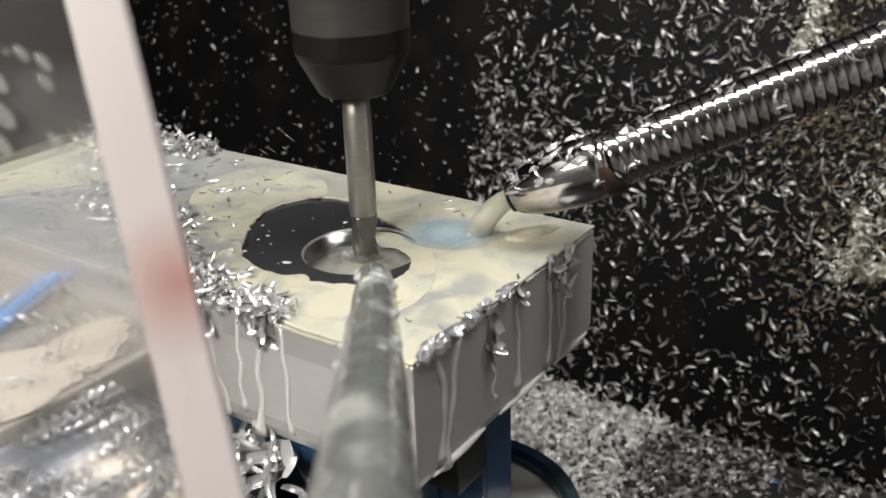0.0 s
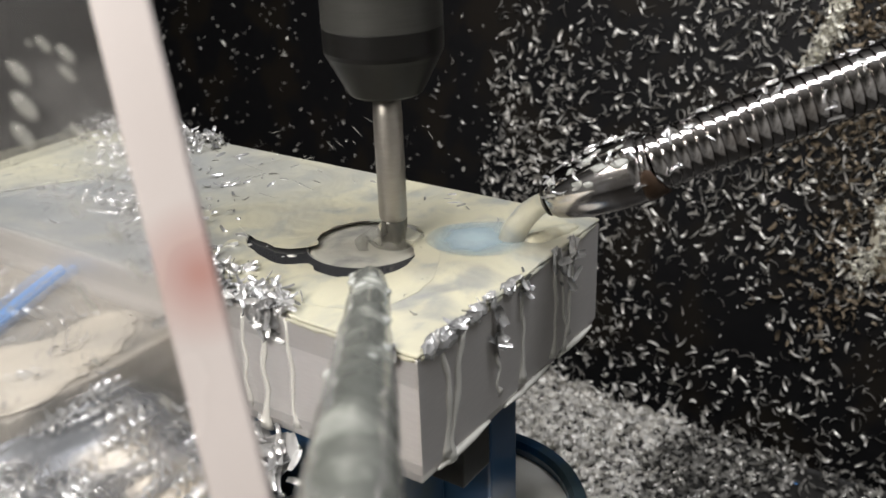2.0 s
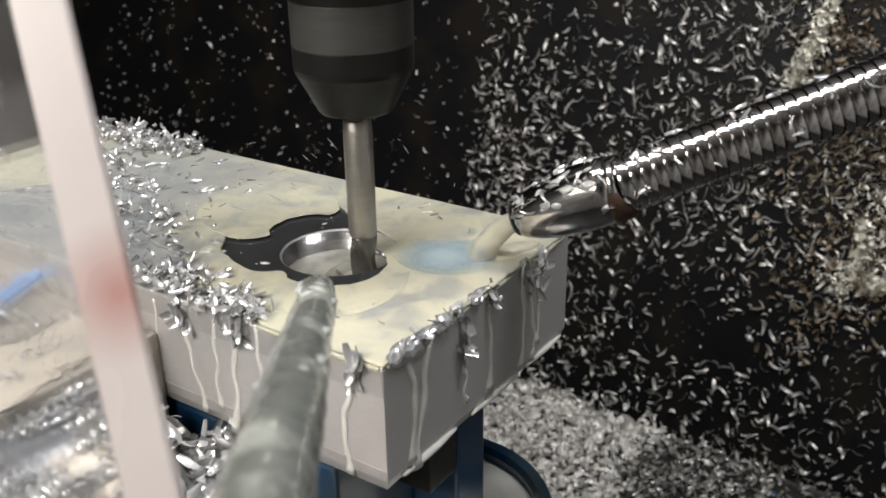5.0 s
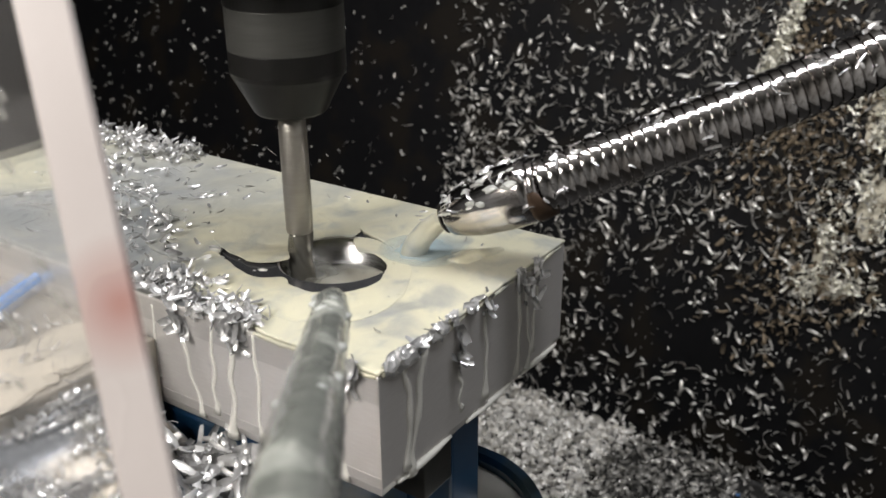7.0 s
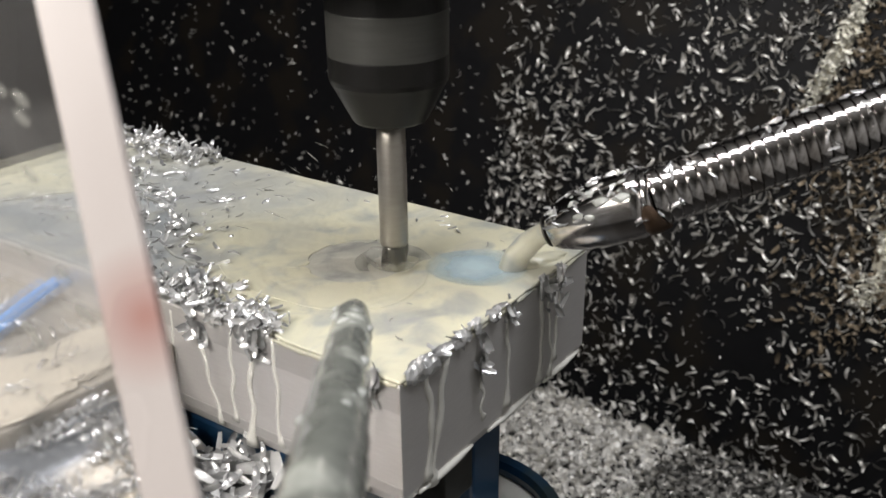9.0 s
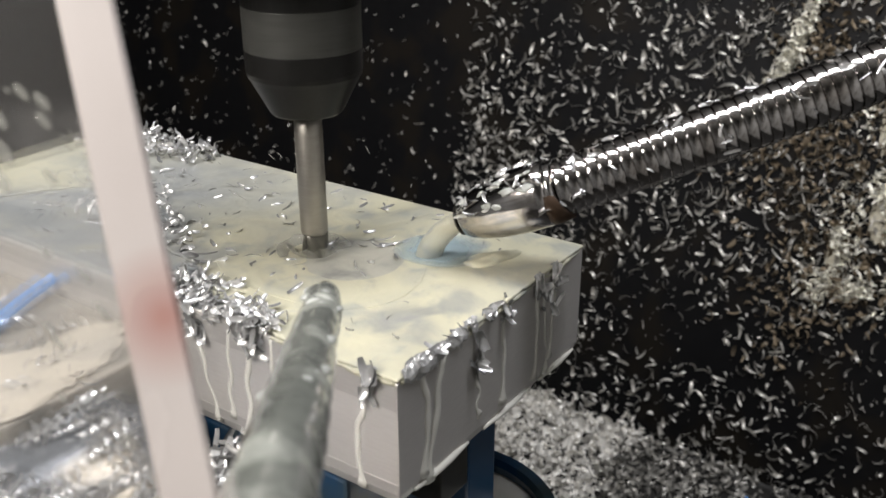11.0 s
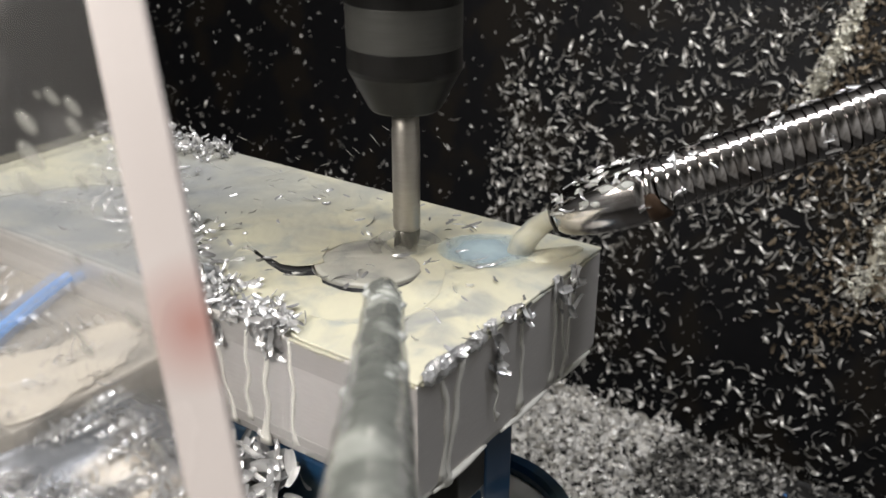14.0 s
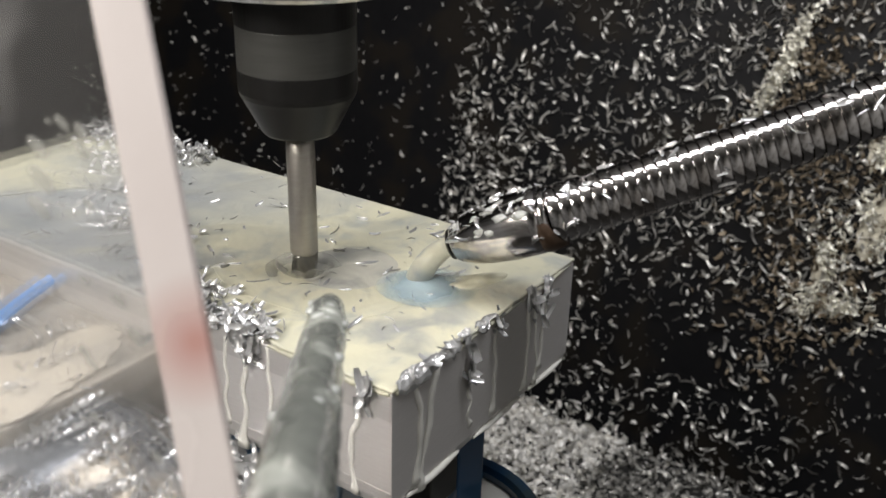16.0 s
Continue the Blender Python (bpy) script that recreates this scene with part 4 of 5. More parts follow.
def spray():
    """Streaks of thrown drops behind the mill."""
    rng = random.Random(77)
    vs, fs = [], []
    for k in range(26):
        a, r = rng.uniform(0.25, 2.0), rng.uniform(0.075, 0.14)
        p = Vector((r * math.cos(a), r * math.sin(a), rng.uniform(0.004, 0.010) + 0.30 * (r - 0.07) * rng.random()))
        d = (Vector((math.cos(a + 0.5), math.sin(a + 0.5), rng.uniform(-0.4, 0.5)))).normalized()
        n = d.orthogonal().normalized()
        m = d.cross(n)
        size, w, b = rng.uniform(0.003, 0.013), rng.uniform(0.0002, 0.0005), len(vs)
        for f, g in ((-0.5, 0.2), (0.1, 1.0), (0.5, 0.5)):
            vs += [p + d * size * f + (n * math.cos(q) + m * math.sin(q)) * w * g for q in (0.0, 2.1, 4.2)]
        fs += [(b + 3 * i + j, b + 3 * i + (j + 1) % 3, b + 3 * i + 3 + (j + 1) % 3, b + 3 * i + 3 + j) for i in (0, 1) for j in (0, 1, 2)] + [(b + 2, b + 1, b), (b + 6, b + 7, b + 8)]
    ob = mesh_object("coolant_spray", vs, fs, CLOUDY, smooth=True)
    ob.location = (TX, TY, 0.0)
    return tagged(ob, "fine streaks of coolant spray thrown off the mill", "spray", kind="stuff")


SPRAY = spray()


def pile(name, label, count, place, length, width, seed, curl=(0.8, 3.0), lift=0.9, stand=(-1.3, 1.3), along=None):
    rng = random.Random(seed)
    places = [place(rng) for _ in range(count)]
    vs, fs = chips(places, rng, length, width, curl, 6, lift, stand, along)
    ob = mesh_object(name, vs, fs, CHIP, smooth=True)
    tagged(ob, label, "swarf", kind="stuff")
    MOVING.append(ob)
    return ob


def edge_heap(r):
    y = r.uniform(0.062, 0.135)
    x = abs(r.gauss(0, 1)) * 0.010 * (0.6 + (y - 0.06) * 14)
    return (x - 0.002, y, 0.002 + r.uniform(0, 0.0035) * math.exp(-x / 0.02)), (r.uniform(-1, 0.4), r.uniform(-0.5, 0.5), 0.8)


def back_heap(r):
    f = r.random()
    y = 0.14 + 0.19 * f
    x = r.gauss(0.03 + 0.10 * f ** 1.3, 0.018)
    return (min(max(x, 0.0), BX), y, 0.002 + r.uniform(0, 0.004)), (r.uniform(-0.6, 0.6), r.uniform(-0.6, 0.6), 1)


def far_heap(r):
    return (r.uniform(0.122, 0.146), r.uniform(0.24, 0.335), 0.002 + r.uniform(0, 0.008)), (r.uniform(-0.8, 0.4), r.uniform(-0.6, 0.6), 1)


pile("chip_pile", "tangle of bright aluminium chips hanging over the block's edge", 250, edge_heap, (0.004, 0.011), (0.0012, 0.0036), 31, (0.3, 1.9), 0.5, (0.5, 2.6))
pile("chip_pile", "scatter of aluminium chips lying in the coolant", 210, back_heap, (0.004, 0.010), (0.0012, 0.0028), 32)
pile("chip_pile", "heap of bright chips on the block's far corner", 340, far_heap, (0.004, 0.009), (0.0014, 0.003), 33)


def tuft(name, at, normal, spread, count, seed, along=None, big=1.0):
    def place(r):
        return tuple(at[i] + r.gauss(0, spread[i]) for i in range(3)), tuple(normal[i] + r.uniform(-0.35, 0.35) for i in range(3))
    return pile(name, "curled foil-like chips stuck on the block's edge", count, place, (0.007 * big, 0.015 * big), (0.0022 * big, 0.0056 * big), seed, (0.4, 1.9), 0.22, (0.9, 2.2), along)


EDGE_X, DOWN = (1, 0, 0.1), (0.15, 0.15, -1)
tuft("chip_tuft", (0.022, 0.001, 0.0022), (0, -0.5, 1), (0.007, 0.0010, 0.0008), 8, 41, EDGE_X, 0.8)
tuft("chip_tuft", (0.046, 0.001, 0.0022), (0, -0.5, 1), (0.006, 0.0010, 0.0008), 6, 42, EDGE_X, 0.7)
tuft("chip_tuft", (0.0535, -0.001, -0.016), (0, -1, 0), (0.0016, 0.0006, 0.005), 8, 43, DOWN, 0.9)
tuft("chip_tuft", (0.064, 0.001, 0.002), (0, -0.7, 0.8), (0.004, 0.0008, 0.001), 5, 50, EDGE_X, 0.6)
tuft("chip_tuft", (0.077, 0.000, -0.003), (0, -1, 0.4), (0.002, 0.0006, 0.003), 7, 44, DOWN, 0.9)
tuft("chip_tuft", (0.106, 0.000, -0.006), (0, -1, 0.2), (0.0022, 0.0008, 0.005), 8, 45, DOWN)
tuft("chip_tuft", (0.119, 0.000, -0.008), (0, -1, 0.2), (0.0028, 0.0008, 0.006), 10, 46, DOWN)
tuft("chip_tuft", (-0.001, 0.0135, -0.006), (-1, 0, 0.3), (0.0006, 0.0025, 0.004), 8, 47, DOWN, 0.8)
tuft("chip_tuft", (-0.001, 0.106, -0.008), (-1, 0, 0.2), (0.0006, 0.002, 0.004), 9, 48, DOWN)
tuft("chip_tuft", (-0.001, 0.074, -0.003), (-1, 0, 0.4), (0.0012, 0.004, 0.003), 15, 49, None, 0.9)


def foil(side, a, b, reach, drop, seed):
    """A crumpled strip of foil-like chip draped over one of the block's top edges."""
    n = max(8, int((b - a) / 0.0007))
    cross = [(reach, 0.0026), (reach * 0.55, 0.0036), (reach * 0.1, 0.0030), (-0.0012, 0.0012), (-0.0016, -0.4 * drop), (-0.0012, -drop)]
    vs, fs = [], []
    for k in range(n + 1):
        f = a + (b - a) * k / n
        slim = 0.25 + 0.75 * math.sin(math.pi * (k + 0.3) / (n + 0.6)) ** 0.5
        for i, (u, z) in enumerate(cross):
            w = [noise.noise((f * 330, i * 0.9, seed + c * 7)) + 0.6 * noise.noise((f * 900, i * 1.7, seed + c * 7 + 3)) for c in range(3)]
            g = u * slim * (1 + 0.5 * noise.noise((f * 220, seed, 1))) - 0.0003
            h = (z * slim if z < 0 else z) + 0.0015 * w[2]
            h = max(h, 0.0020) if g > 0.0006 else h
            q = f + 0.0016 * w[0]
            g = min(g, -0.0006) if h < 0.0018 else g
            vs.append((q, g, h) if side == "R" else (g, q, h))
    m = len(cross)
    fs = [(k * m + i, k * m + i + 1, (k + 1) * m + i + 1, (k + 1) * m + i) for k in range(n) for i in range(m - 1)]
    ob = mesh_object("foil_chip", vs, fs, CHIP)
    tagged(ob, "crumpled strip of bright aluminium chip on the block's edge", "metal chip", "foil chips on the edge")
    MOVING.append(ob)


for args in (("R", 0.0035, 0.0300, 0.0034, 0.0035, 1.0), ("R", 0.0330, 0.0460, 0.0024, 0.0020, 2.0), ("R", 0.0480, 0.0530, 0.0018, 0.0024, 3.0), ("R", 0.0600, 0.0670, 0.0018, 0.0016, 4.0),
             ("R", 0.1000, 0.1060, 0.0014, 0.0090, 5.0), ("R", 0.1160, 0.1215, 0.0014, 0.0110, 6.0), ("L", 0.0660, 0.0840, 0.0050, 0.0070, 7.0), ("L", 0.0090, 0.0160, 0.0016, 0.0090, 8.0),
             ("L", 0.0900, 0.1000, 0.0040, 0.0030, 9.0)):
    foil(*args)


def floaters(r):
    x, y = r.uniform(0.012, 0.14), r.uniform(0.02, 0.30)
    while 0.026 < x < 0.12 and 0.036 < y < 0.155:
        x, y = r.uniform(0.012, 0.14), r.uniform(0.02, 0.30)
    return (x, y, 0.0022), (r.uniform(-0.15, 0.15), r.uniform(-0.15, 0.15), 1)


pile("chip_scatter", "thin dark slivers floating on the coolant", 80, floaters, (0.003, 0.008), (0.0006, 0.0016), 61, (0.5, 1.5), 0.1)


def loose(r):
    return (r.uniform(0.030, 0.136), r.uniform(0.022, 0.165), 0.0024), (r.uniform(-0.2, 0.2), r.uniform(-0.2, 0.2), 1)


# slivers that the coolant carries forward over the block later on
CARRIED = pile("chip_scatter", "thin slivers and curls washed along on the coolant", 64, loose, (0.005, 0.013), (0.0008, 0.0022), 62, (0.6, 2.0), 0.15)
MOVING.remove(CARRIED)


# ---------------------------------------------------------------- vise (moves with the table)
def vise():
    root = thing("vise", "dark blue machine vise wet with coolant, clamping the block", "vise")
    part("body", box(0.0575, 0.0805, 0.006, 0.42, -0.200, -0.0555, 0.0015), BLUE, root)
    part("carriage", box(0.004, 0.057, 0.030, 0.42, -0.200, -0.058, 0.002), BLUE, root)
    # base with a round rim
    seg = 28
    def rim_line(r, y0):
        return [(0.060 + r * math.cos(a), y0 - r * 0.9 * math.sin(a)) for a in (math.pi * k / seg for k in range(seg + 1))] + [(0.060 - r, 0.42), (0.060 + r, 0.42)]
    bm = bmesh.new()
    loops = [[bm.verts.new((x, y, z)) for x, y in rim_line(r, 0.030)] for r, z in ((0.070, -0.20), (0.070, -0.122), (0.0685, -0.119), (0.063, -0.119), (0.061, -0.122), (0.061, -0.132))]
    m = len(loops[0])
    for a, b in zip(loops, loops[1:]):
        for i in range(m):
            bm.faces.new((a[i], a[(i + 1) % m], b[(i + 1) % m], b[i]))
    bm.faces.new(loops[0][::-1])
    bm.faces.new(loops[-1])
    part("base", bm, BLUE, root, "rounded blue base with a raised rim")
    part("fixed_jaw", box(-0.085, -0.0006, 0.122, 0.36, -0.090, -0.020, 0.0015), JAW, root, "pale ground steel jaw")
    part("rear_jaw", box(BX + 0.0006, BX + 0.02, 0.122, 0.36, -0.090, -0.036, 0.0015), JAW, root, "pale ground steel jaw")
    part("parallel", box(0.036, 0.0572, 0.006, 0.0295, -0.082, -0.0556, 0.0008), DARK_STEEL, root, "oily dark steel parallel")
    part("guide", box(-0.085, 0.0035, 0.07, 0.36, -0.200, -0.0905, 0.002), BLUE, root)
    part("screw", sweep([(-0.05, 0.03, -0.105), (-0.05, 0.069, -0.105)], 0.012, 24), DARK_STEEL, root, "dark screw end")
    MOVING.append(root)
    pool = part("rim_pool", blob([(0.002, 0.05), (0.004, 0.0), (0.03, -0.020), (0.060, -0.026), (0.09, -0.020), (0.116, 0.0), (0.119, 0.05)], -0.1318, -0.126, -0.001, 80, 0.0005), DRIP, smooth=True)
    tagged(pool, "puddle of milky coolant inside the vise rim", "coolant pool")
    MOVING.append(pool)


vise()
table = part("machine_table", box(-0.30, 0.135, 0.06, 0.75, -0.27, -0.2005, 0.004), DARK_STEEL)
tagged(table, "dark steel machine table under the vise", "machine table")
MOVING.append(table)
saddle = part("saddle", box(-0.25, 0.10, 0.12, 0.70, -0.578, -0.2712, 0.004), DARK_STEEL)
tagged(saddle, "dark steel saddle under the table", "saddle")


def mound_z(x, y):
    """Top of the swarf mound beside the jaw."""
    top = -0.024 - 0.55 * max(0.0, 0.118 - y) - 0.16 * max(0.0, -0.10 - x) - 0.9 * max(0.0, x + 0.045)
    return max(-0.12, top) + 0.008 * noise.noise((x * 30, y * 30, 4)) + 0.005 * noise.noise((x * 80, y * 80, 9))


def mound():
    nx, ny = 30, 24
    xs, ys = np.linspace(-0.20, -0.003, nx), np.linspace(0.028, 0.121, ny)
    vs = [(x, y, mound_z(x, y)) for x in xs for y in ys] + [(x, y, -0.1995) for x in xs for y in ys]
    b = nx * ny
    fs = [(i * ny + j, (i + 1) * ny + j, (i + 1) * ny + j + 1, i * ny + j + 1) for i in range(nx - 1) for j in range(ny - 1)]
    fs += [tuple(b + k for k in reversed(f)) for f in fs]
    rim = [i * ny for i in range(nx)] + [(nx - 1) * ny + j for j in range(1, ny)] + [i * ny + ny - 1 for i in range(nx - 2, -1, -1)] + list(range(ny - 2, 0, -1))
    fs += [(rim[k - 1], rim[k], b + rim[k], b + rim[k - 1]) for k in range(len(rim))]
    ob = mesh_object("swarf_mound", vs, fs, SLUDGE, smooth=True)
    tagged(ob, "wet mound of grey swarf beside the vise jaw", "swarf", kind="stuff")
    MOVING.append(ob)


mound()


def jaw_heap(r):
    if r.random() < 0.10:
        return (r.uniform(-0.083, -0.002), r.uniform(0.125, 0.34), -0.0185 + r.uniform(0, 0.003)), (r.uniform(-0.5, 0.5), r.uniform(-0.5, 0.5), 1)
    x, y = r.uniform(-0.195, -0.008), r.uniform(0.03, 0.122)
    while noise.noise((x * 45, y * 45, 2.0)) < r.uniform(-0.25, 0.35):
        x, y = r.uniform(-0.195, -0.008), r.uniform(0.03, 0.122)
    return (x, y, mound_z(x, y) + r.uniform(0.0, 0.005)), (r.uniform(-0.7, 0.7), r.uniform(-0.7, 0.7), 1)


pile("chip_heap", "heap of bright tangled chips beside the vise jaw", 680, jaw_heap, (0.006, 0.016), (0.002, 0.0045), 51)
tuft("chip_tuft", (-0.010, 0.080, -0.064), (-0.5, -0.5, 1), (0.008, 0.010, 0.005), 120, 52)

SCUM = foam("dried_cream_scum", (0.47, 0.42, 0.345), (0.41, 0.37, 0.31), (0.33, 0.305, 0.265))
scum = sheet("scum_patch", outline([(-0.082, 0.126), (-0.050, 0.126), (-0.022, 0.134), (-0.006, 0.150), (-0.016, 0.164), (-0.040, 0.162), (-0.060, 0.176), (-0.082, 0.170)], 110, 0.004, 4.0), [], -0.0190, 0.0014, SCUM)
tagged(scum, "dried cream-coloured scum on the vise jaw", "coolant scum")
MOVING.append(scum)
tube = part("blue_tube", sweep(curve_points([(0.007, 0.207, -0.0125), (-0.018, 0.198, -0.013), (-0.040, 0.190, -0.0145), (-0.075, 0.176, -0.0165)], 24), 0.0028, 14), BLUE_TUBE, smooth=True)
tagged(tube, "thin bright blue plastic tube", "tube")
MOVING.append(tube)


# ---------------------------------------------------------------- acrylic guard (moves with the table)
def guard():
    root = thing("splash_guard", "hazy clear acrylic splash guard with a pale edge", "splash guard")
    top, low = Vector((-0.1215, -0.021, 0.153)), Vector((-0.1412, -0.058, 0.0680))
    d = (top - low).normalized()
    a, b = low - d * 0.06, top + d * 0.09
    right = Vector((0.56, -0.83, 0.0))
    right = (right - d * right.dot(d)).normalized()
    out = d.cross(right).normalized()
    def prism(p, q, w0, w1, t):
        vs = [v + right * w + out * o for v in (p, q) for w, o in ((w0, -t), (w1, -t), (w1, t), (w0, t))]
        bm = bmesh.new()
        k = [bm.verts.new(v) for v in vs]
        for f in ((3, 2, 1, 0), (4, 5, 6, 7), (0, 1, 5, 4), (1, 2, 6, 5), (2, 3, 7, 6), (3, 0, 4, 7)):
            bm.faces.new([k[i] for i in f])
        return bm
    bm = prism(a, b, -0.0053, 0.0053, 0.0012)
    bmesh.ops.bevel(bm, geom=bm.edges[:], offset=0.0005, segments=2, affect="EDGES")
    part("edge_strip", bm, EDGE, root, "pale polished acrylic edge")
    pane = part("panel", prism(a, b, -0.16, -0.0054, 0.0010), HAZE, root, "splashed clear acrylic pane")
    pane.visible_shadow = False
    rng = random.Random(8)
    # large dried splashes by the edge first: share of the edge from its top, distance, size
    spots = [(0.167, 0.0115, 0.0011), (0.18, 0.0205, 0.0014), (0.30, 0.0225, 0.0015), (0.14, 0.0150, 0.0010), (0.205, 0.0120, 0.0010), (0.245, 0.0210, 0.0017), (0.52, 0.0105, 0.0010), (0.60, 0.0085, 0.0012), (0.64, 0.0180, 0.0009)]
    for k in range(46):
        p = a.lerp(b, rng.random()) - right * rng.uniform(0.008, 0.075) - out * 0.0012
        r = rng.uniform(0.0004, 0.0010)
        if k < len(spots):
            p, r = top.lerp(low, spots[k][0]) - right * spots[k][1] - out * 0.0012, spots[k][2]
        bm = bmesh.new()
        bmesh.ops.create_icosphere(bm, subdivisions=2, radius=r)
        for v in bm.verts:
            q = v.co.copy()
            v.co = p + right * (q.x - 0.9 * q.y) + d * q.y * 1.9 + out * q.z * 0.2
        part("splash", bm, CLOUDY, root, smooth=True)
    return root


GUARD = guard()


# ---------------------------------------------------------------- grey hose nozzle (swings a little as the table travels)
tip, tail = Vector((-0.004, 0.0075, 0.039)), Vector((-0.172, -0.120, 0.081))
pts = [tip.lerp(tail, k / 60) for k in range(61)]
rad = [(0.0056 + 0.0050 * k / 60) * min(1.0, 0.35 + 0.65 * math.sqrt(min(1, k / 4))) * (1 + 0.02 * math.sin(k * 1.7)) for k in range(61)]
ROD = thing("hose_nozzle", "grey round hose nozzle glazed with running coolant", "hose nozzle")
part("barrel", sweep(pts[8:], rad[8:], 32, 0.06), HOSE, ROD, smooth=True)
part("tip", sweep(pts[:10], rad[:10], 32, 0.16), HOSE, ROD, "darker wet rounded tip", smooth=True)
for k in range(16):
    rng = random.Random(100 + k)
    f = rng.uniform(0.03, 0.5)
    c, r0, a = tip.lerp(tail, f), 0.0056 + 0.005 * f, rng.uniform(0.2, 2.9)
    side = Vector((0.60, -0.80, 0.0)) * math.cos(a) + Vector((-0.2, -0.15, 0.97)) * math.sin(a)
    bm = bmesh.new()
    bmesh.ops.create_icosphere(bm, subdivisions=2, radius=rng.uniform(0.0008, 0.0019), matrix=Matrix.LocRotScale(c + side * r0 * 0.95, None, (1.5, 1.2, 0.6)))
    part("drop", bm, WATER, ROD, smooth=True)


# ---------------------------------------------------------------- motion of the things
# swing of the hose nozzle against the table: seconds and offset
SWAY = [(0.0, (-0.0045, -0.0007, 0.0005)), (0.5, (-0.0061, 0.0019, -0.0014)), (1.0, (-0.0065, 0.0030, -0.0049)), (1.5, (-0.0086, 0.0055, -0.0061)), (2.0, (-0.0078, 0.0013, -0.0028)),
        (2.5, (-0.0078, -0.0028, 0.0006)), (3.0, (-0.0122, 0.0003, 0.0041)), (3.5, (-0.0134, 0.0019, 0.0038)), (4.0, (-0.0172, 0.0025, -0.0000)), (6.5, (-0.0119, -0.0002, 0.0036)),
        (7.0, (-0.0148, -0.0049, 0.0012)), (7.5, (-0.0168, -0.0029, -0.0012)), (8.0, (-0.0202, 0.0026, -0.0069)), (8.5, (-0.0182, 0.0014, -0.0101)), (9.0, (-0.0117, -0.0019, -0.0023)),
        (9.5, (-0.0129, 0.0030, 0.0058)), (12.0, (-0.0189, 0.0062, 0.0031)), (12.5, (-0.0166, 0.0057, -0.0017)), (13.0, (-0.0104, -0.0019, -0.0011)), (13.5, (-0.0091, -0.0026, 0.0036)),
        (14.0, (-0.0080, -0.0032, 0.0053)), (14.5, (-0.0107, -0.0057, 0.0084)), (15.0, (-0.0159, -0.0049, 0.0088)), (15.5, (-0.0207, -0.0017, 0.0092)), (16.0, (-0.0210, -0.0005, 0.0080))]


# height of the coolant in the bore against the block's top
LEVEL = [(0, (0, 0, -0.010)), (0.5, (0, 0, -0.013)), (1.0, (0, 0, -0.005)), (1.5, (0, 0, -0.001)), (2.0, (0, 0, -0.001)), (2.5, (0, 0, -0.003)), (3.0, (0, 0, -0.006)), (3.5, (0, 0, -0.014)), (4.0, (0, 0, -0.004)),
         (5.0, (0, 0, -0.010)), (6.5, (0, 0, -0.004)), (7.0, (0, 0, -0.014)), (7.5, (0, 0, -0.001)), (8.0, (0, 0, 0.0016)), (12.0, (0, 0, 0.0016)), (13.0, (0, 0, 0.0014)), (14.0, (0, 0, 0.0014)),
         (14.5, (0, 0, 0.0012)), (15.0, (0, 0, 0.0016)), (16, (0, 0, 0.0017))]


# slide of the splash guard against the table: seconds and distance
SLIDE = [(0.0, 0.0005), (1.0, 0.0025), (2.0, 0.0035), (3.0, 0.0007), (4.0, -0.0021), (5.0, -0.0030), (6.5, -0.0036), (7.5, -0.0013), (8.5, -0.0015), (9.5, -0.0024), (12.0, 0.0020), (13.0, 0.0020),
         (14.0, 0.0), (15.0, 0.0003), (15.5, 0.0016), (16.0, 0.0034)]


def at(t):
    return Vector(next(r[1:] for r in TABLE if r[0] == t))


def drift(rows):
    """A thing that drifts on the table: rows of seconds and offset, joined with the table's travel."""
    out = []
    for t, *_ in TABLE:
        i = max(k for k in range(len(rows)) if rows[k][0] <= t)
        a, b = rows[i], rows[min(i + 1, len(rows) - 1)]
        f = 0 if a is b else (t - a[0]) / (b[0] - a[0])
        f = f * f * (3 - 2 * f)
        out.append((t, Matrix.Translation(at(t) + Vector(a[1]).lerp(Vector(b[1]), f))))
    return out


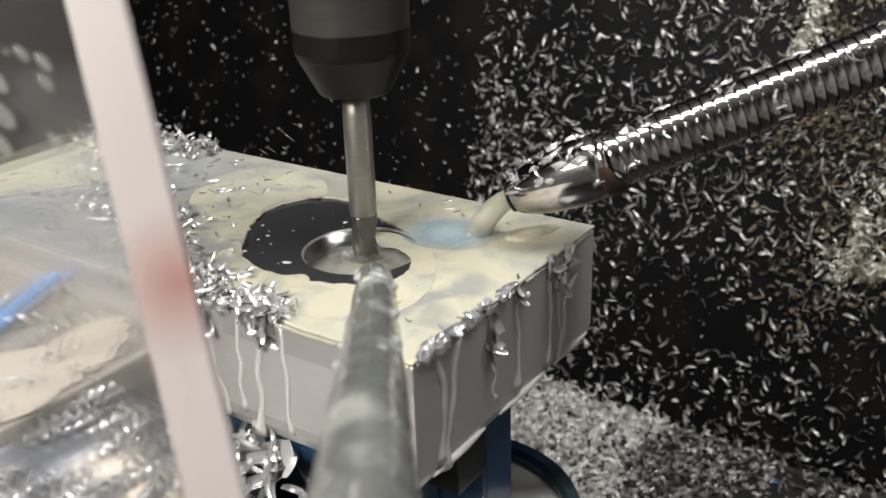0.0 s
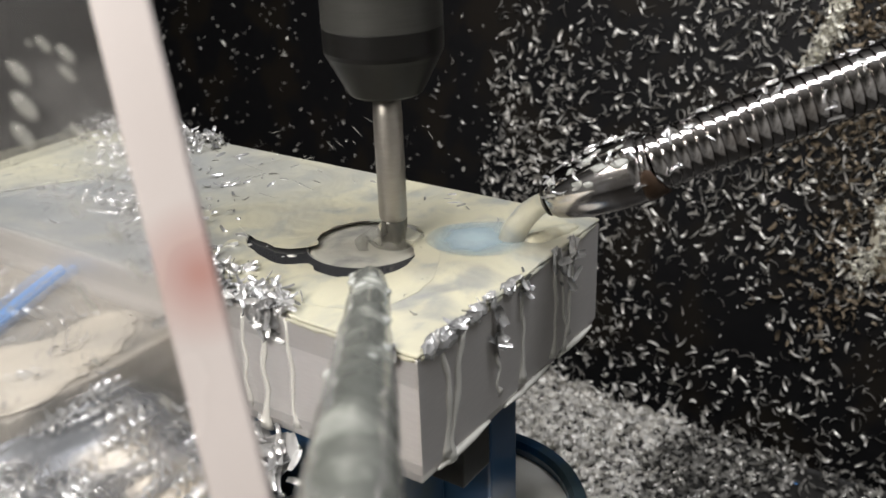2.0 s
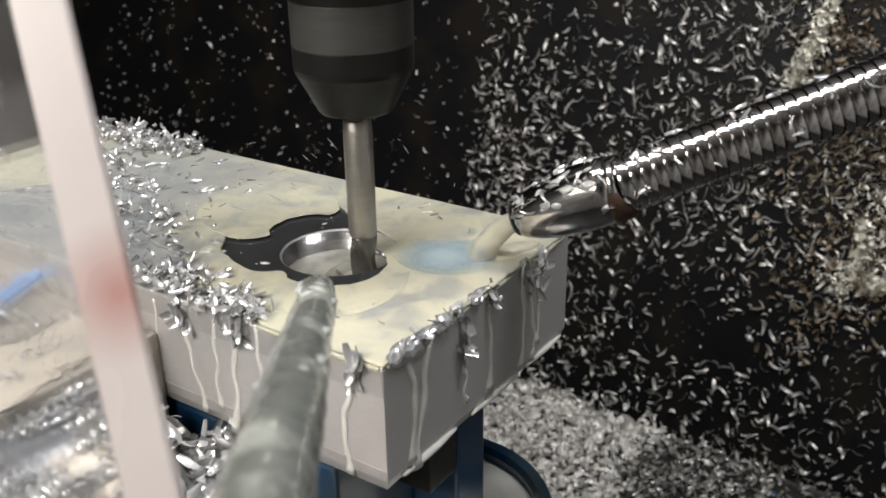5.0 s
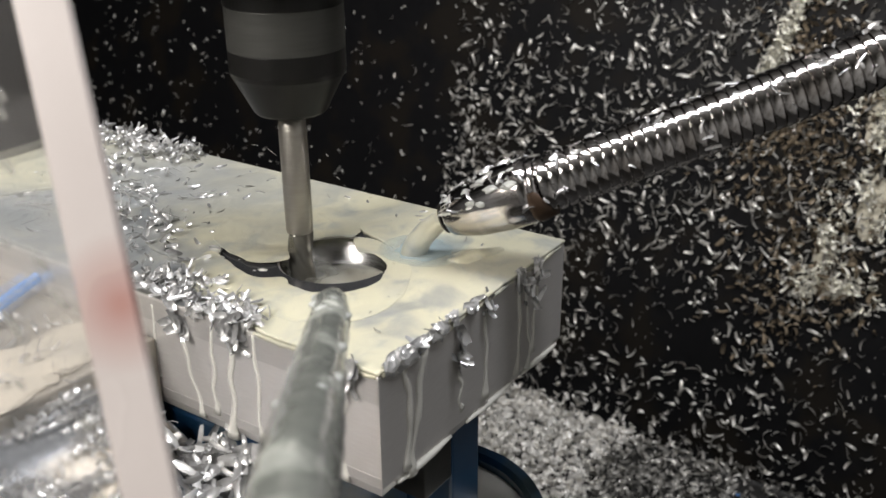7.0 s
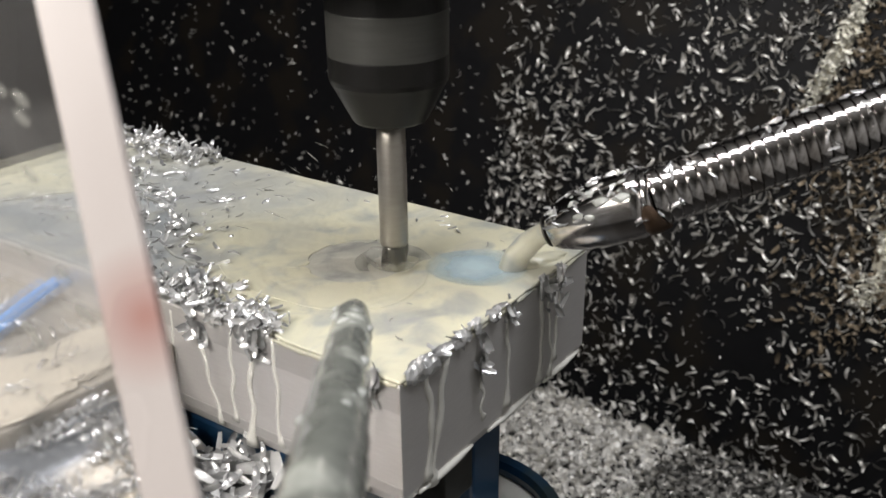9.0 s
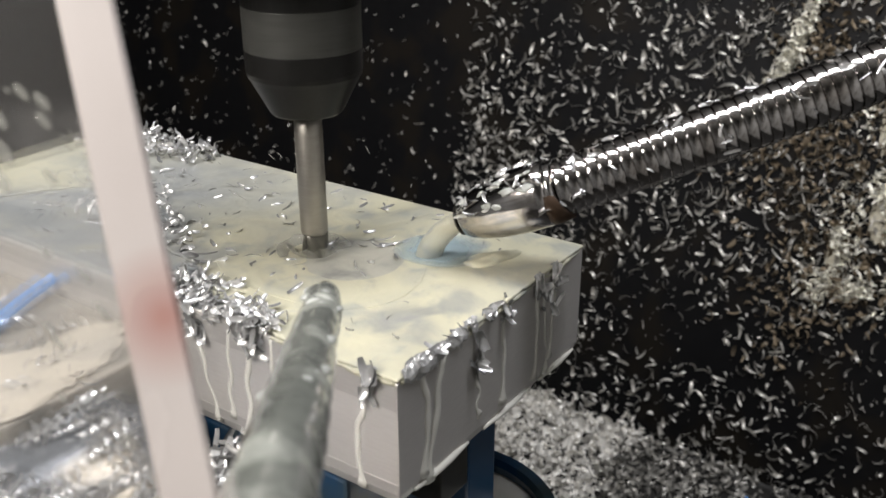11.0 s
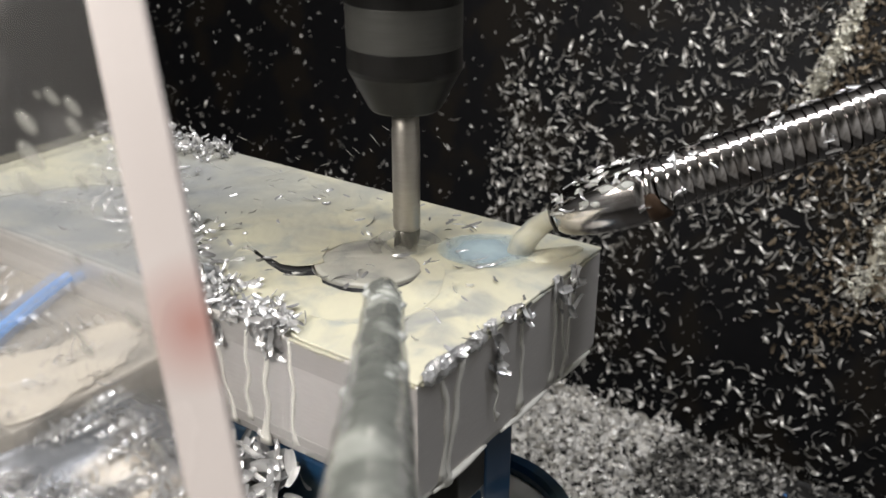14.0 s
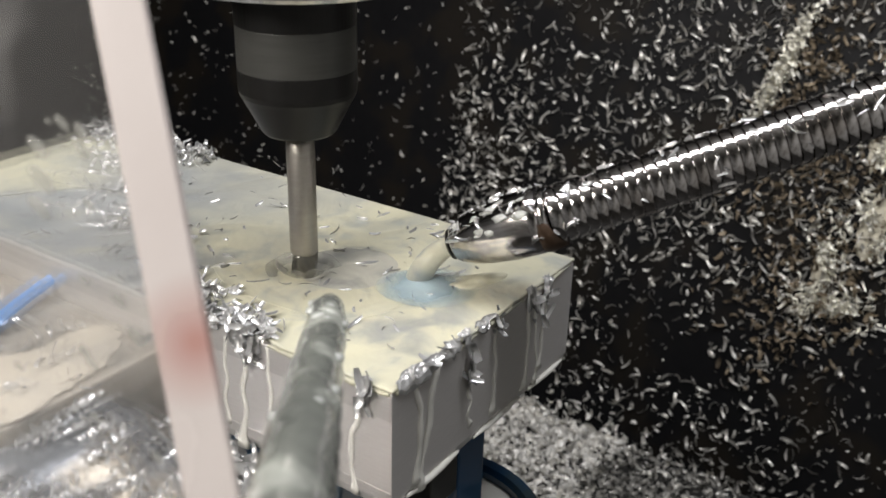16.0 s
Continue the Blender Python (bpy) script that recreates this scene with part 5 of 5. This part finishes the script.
def motions():
    for ob in MOVING:
        walk(ob, [(t, Matrix.Translation(at(t))) for t, *_ in TABLE])
    walk(saddle, [(t, Matrix.Translation((0, at(t).y, 0))) for t, *_ in TABLE])
    walk(ROD, drift(SWAY))
    walk(GUARD, drift([(t, (0.56 * d, -0.83 * d, 0)) for t, d in SLIDE]))
    walk(CARRIED, drift([(0, (0.0, 0.15, 0)), (9.0, (0.0, 0.15, 0)), (12.0, (0, 0, 0)), (14.0, (0.002, -0.004, 0)), (16, (-0.002, 0.002, 0))]))
    walk(POOL, drift(LEVEL))
    walk(RAFT_A, drift([(0, (0.018, 0.050, 0)), (0.5, (0.018, 0.050, 0)), (1.0, (0.010, 0.030, 0)), (1.5, (0.010, 0.012, 0)), (2.0, (0, 0, 0)), (2.5, (0.002, 0.003, 0)), (3.0, (0.004, 0.011, 0)), (3.5, (0.014, 0.034, 0)),
                        (4.0, (0.014, 0.034, 0)), (6.5, (0, 0, 0)), (16, (0, 0, 0))]))
    walk(RAFT_B, drift([(0, (-0.018, -0.012, 0)), (1.5, (-0.018, -0.012, 0)), (2.0, (-0.015, -0.009, 0)), (2.5, (-0.018, -0.011, 0)), (3.0, (-0.016, -0.010, 0)), (3.5, (-0.016, -0.006, 0)), (4.0, (-0.016, -0.010, 0)), (6.5, (-0.012, -0.008, 0)),
                        (7.0, (-0.013, -0.010, 0)), (7.5, (-0.012, -0.014, 0)), (8.0, (0, 0, 0)), (12.0, (0, 0, 0)), (12.5, (-0.014, -0.008, 0)), (13.0, (-0.022, -0.012, 0)), (13.5, (-0.012, -0.010, 0)),
                        (14.0, (-0.009, -0.006, 0)), (14.5, (-0.002, -0.003, 0)), (15.0, (0, 0, 0)), (16, (0, 0, 0))]))
    # the splashes stay at the mill and ride on the coolant in the bore
    level = {t: m.translation.z for t, m in drift(LEVEL)}
    for ob, lift in zip(SPLASH, (0.0012, 0.0006)):
        walk(ob, [(t, pose(TX, TY, level[t] + lift)) for t, *_ in TABLE])
    # the spray turns with the table's travel
    walk(SPRAY, [(t, pose(TX, TY, 0.0, 0, 0, 14 * math.sin(t * 2.1))) for t, *_ in TABLE])
    # the blue light spot lies under the jet, pushed aside by the bore's rim
    rows = []
    for t, *_ in TABLE:
        gap = Vector((0.102, 0.055, 0)) - at(t) - Vector((CX, CY, 0))
        push = max(0.0, 0.041 - gap.length)
        rows.append((t, Matrix.Translation(gap.normalized() * push + Vector((0, 0, at(t).z)))))
    walk(PATCH, rows)
    # the swell stays near the jet but slides with the block
    walk(SWELL, [(t, pose(min(0.127, at(t).x + 0.129), max(0.019 + 0.45 * at(t).y, at(t).y + 0.010), 0.0006, 0, 0, -27)) for t, *_ in TABLE])


motions()
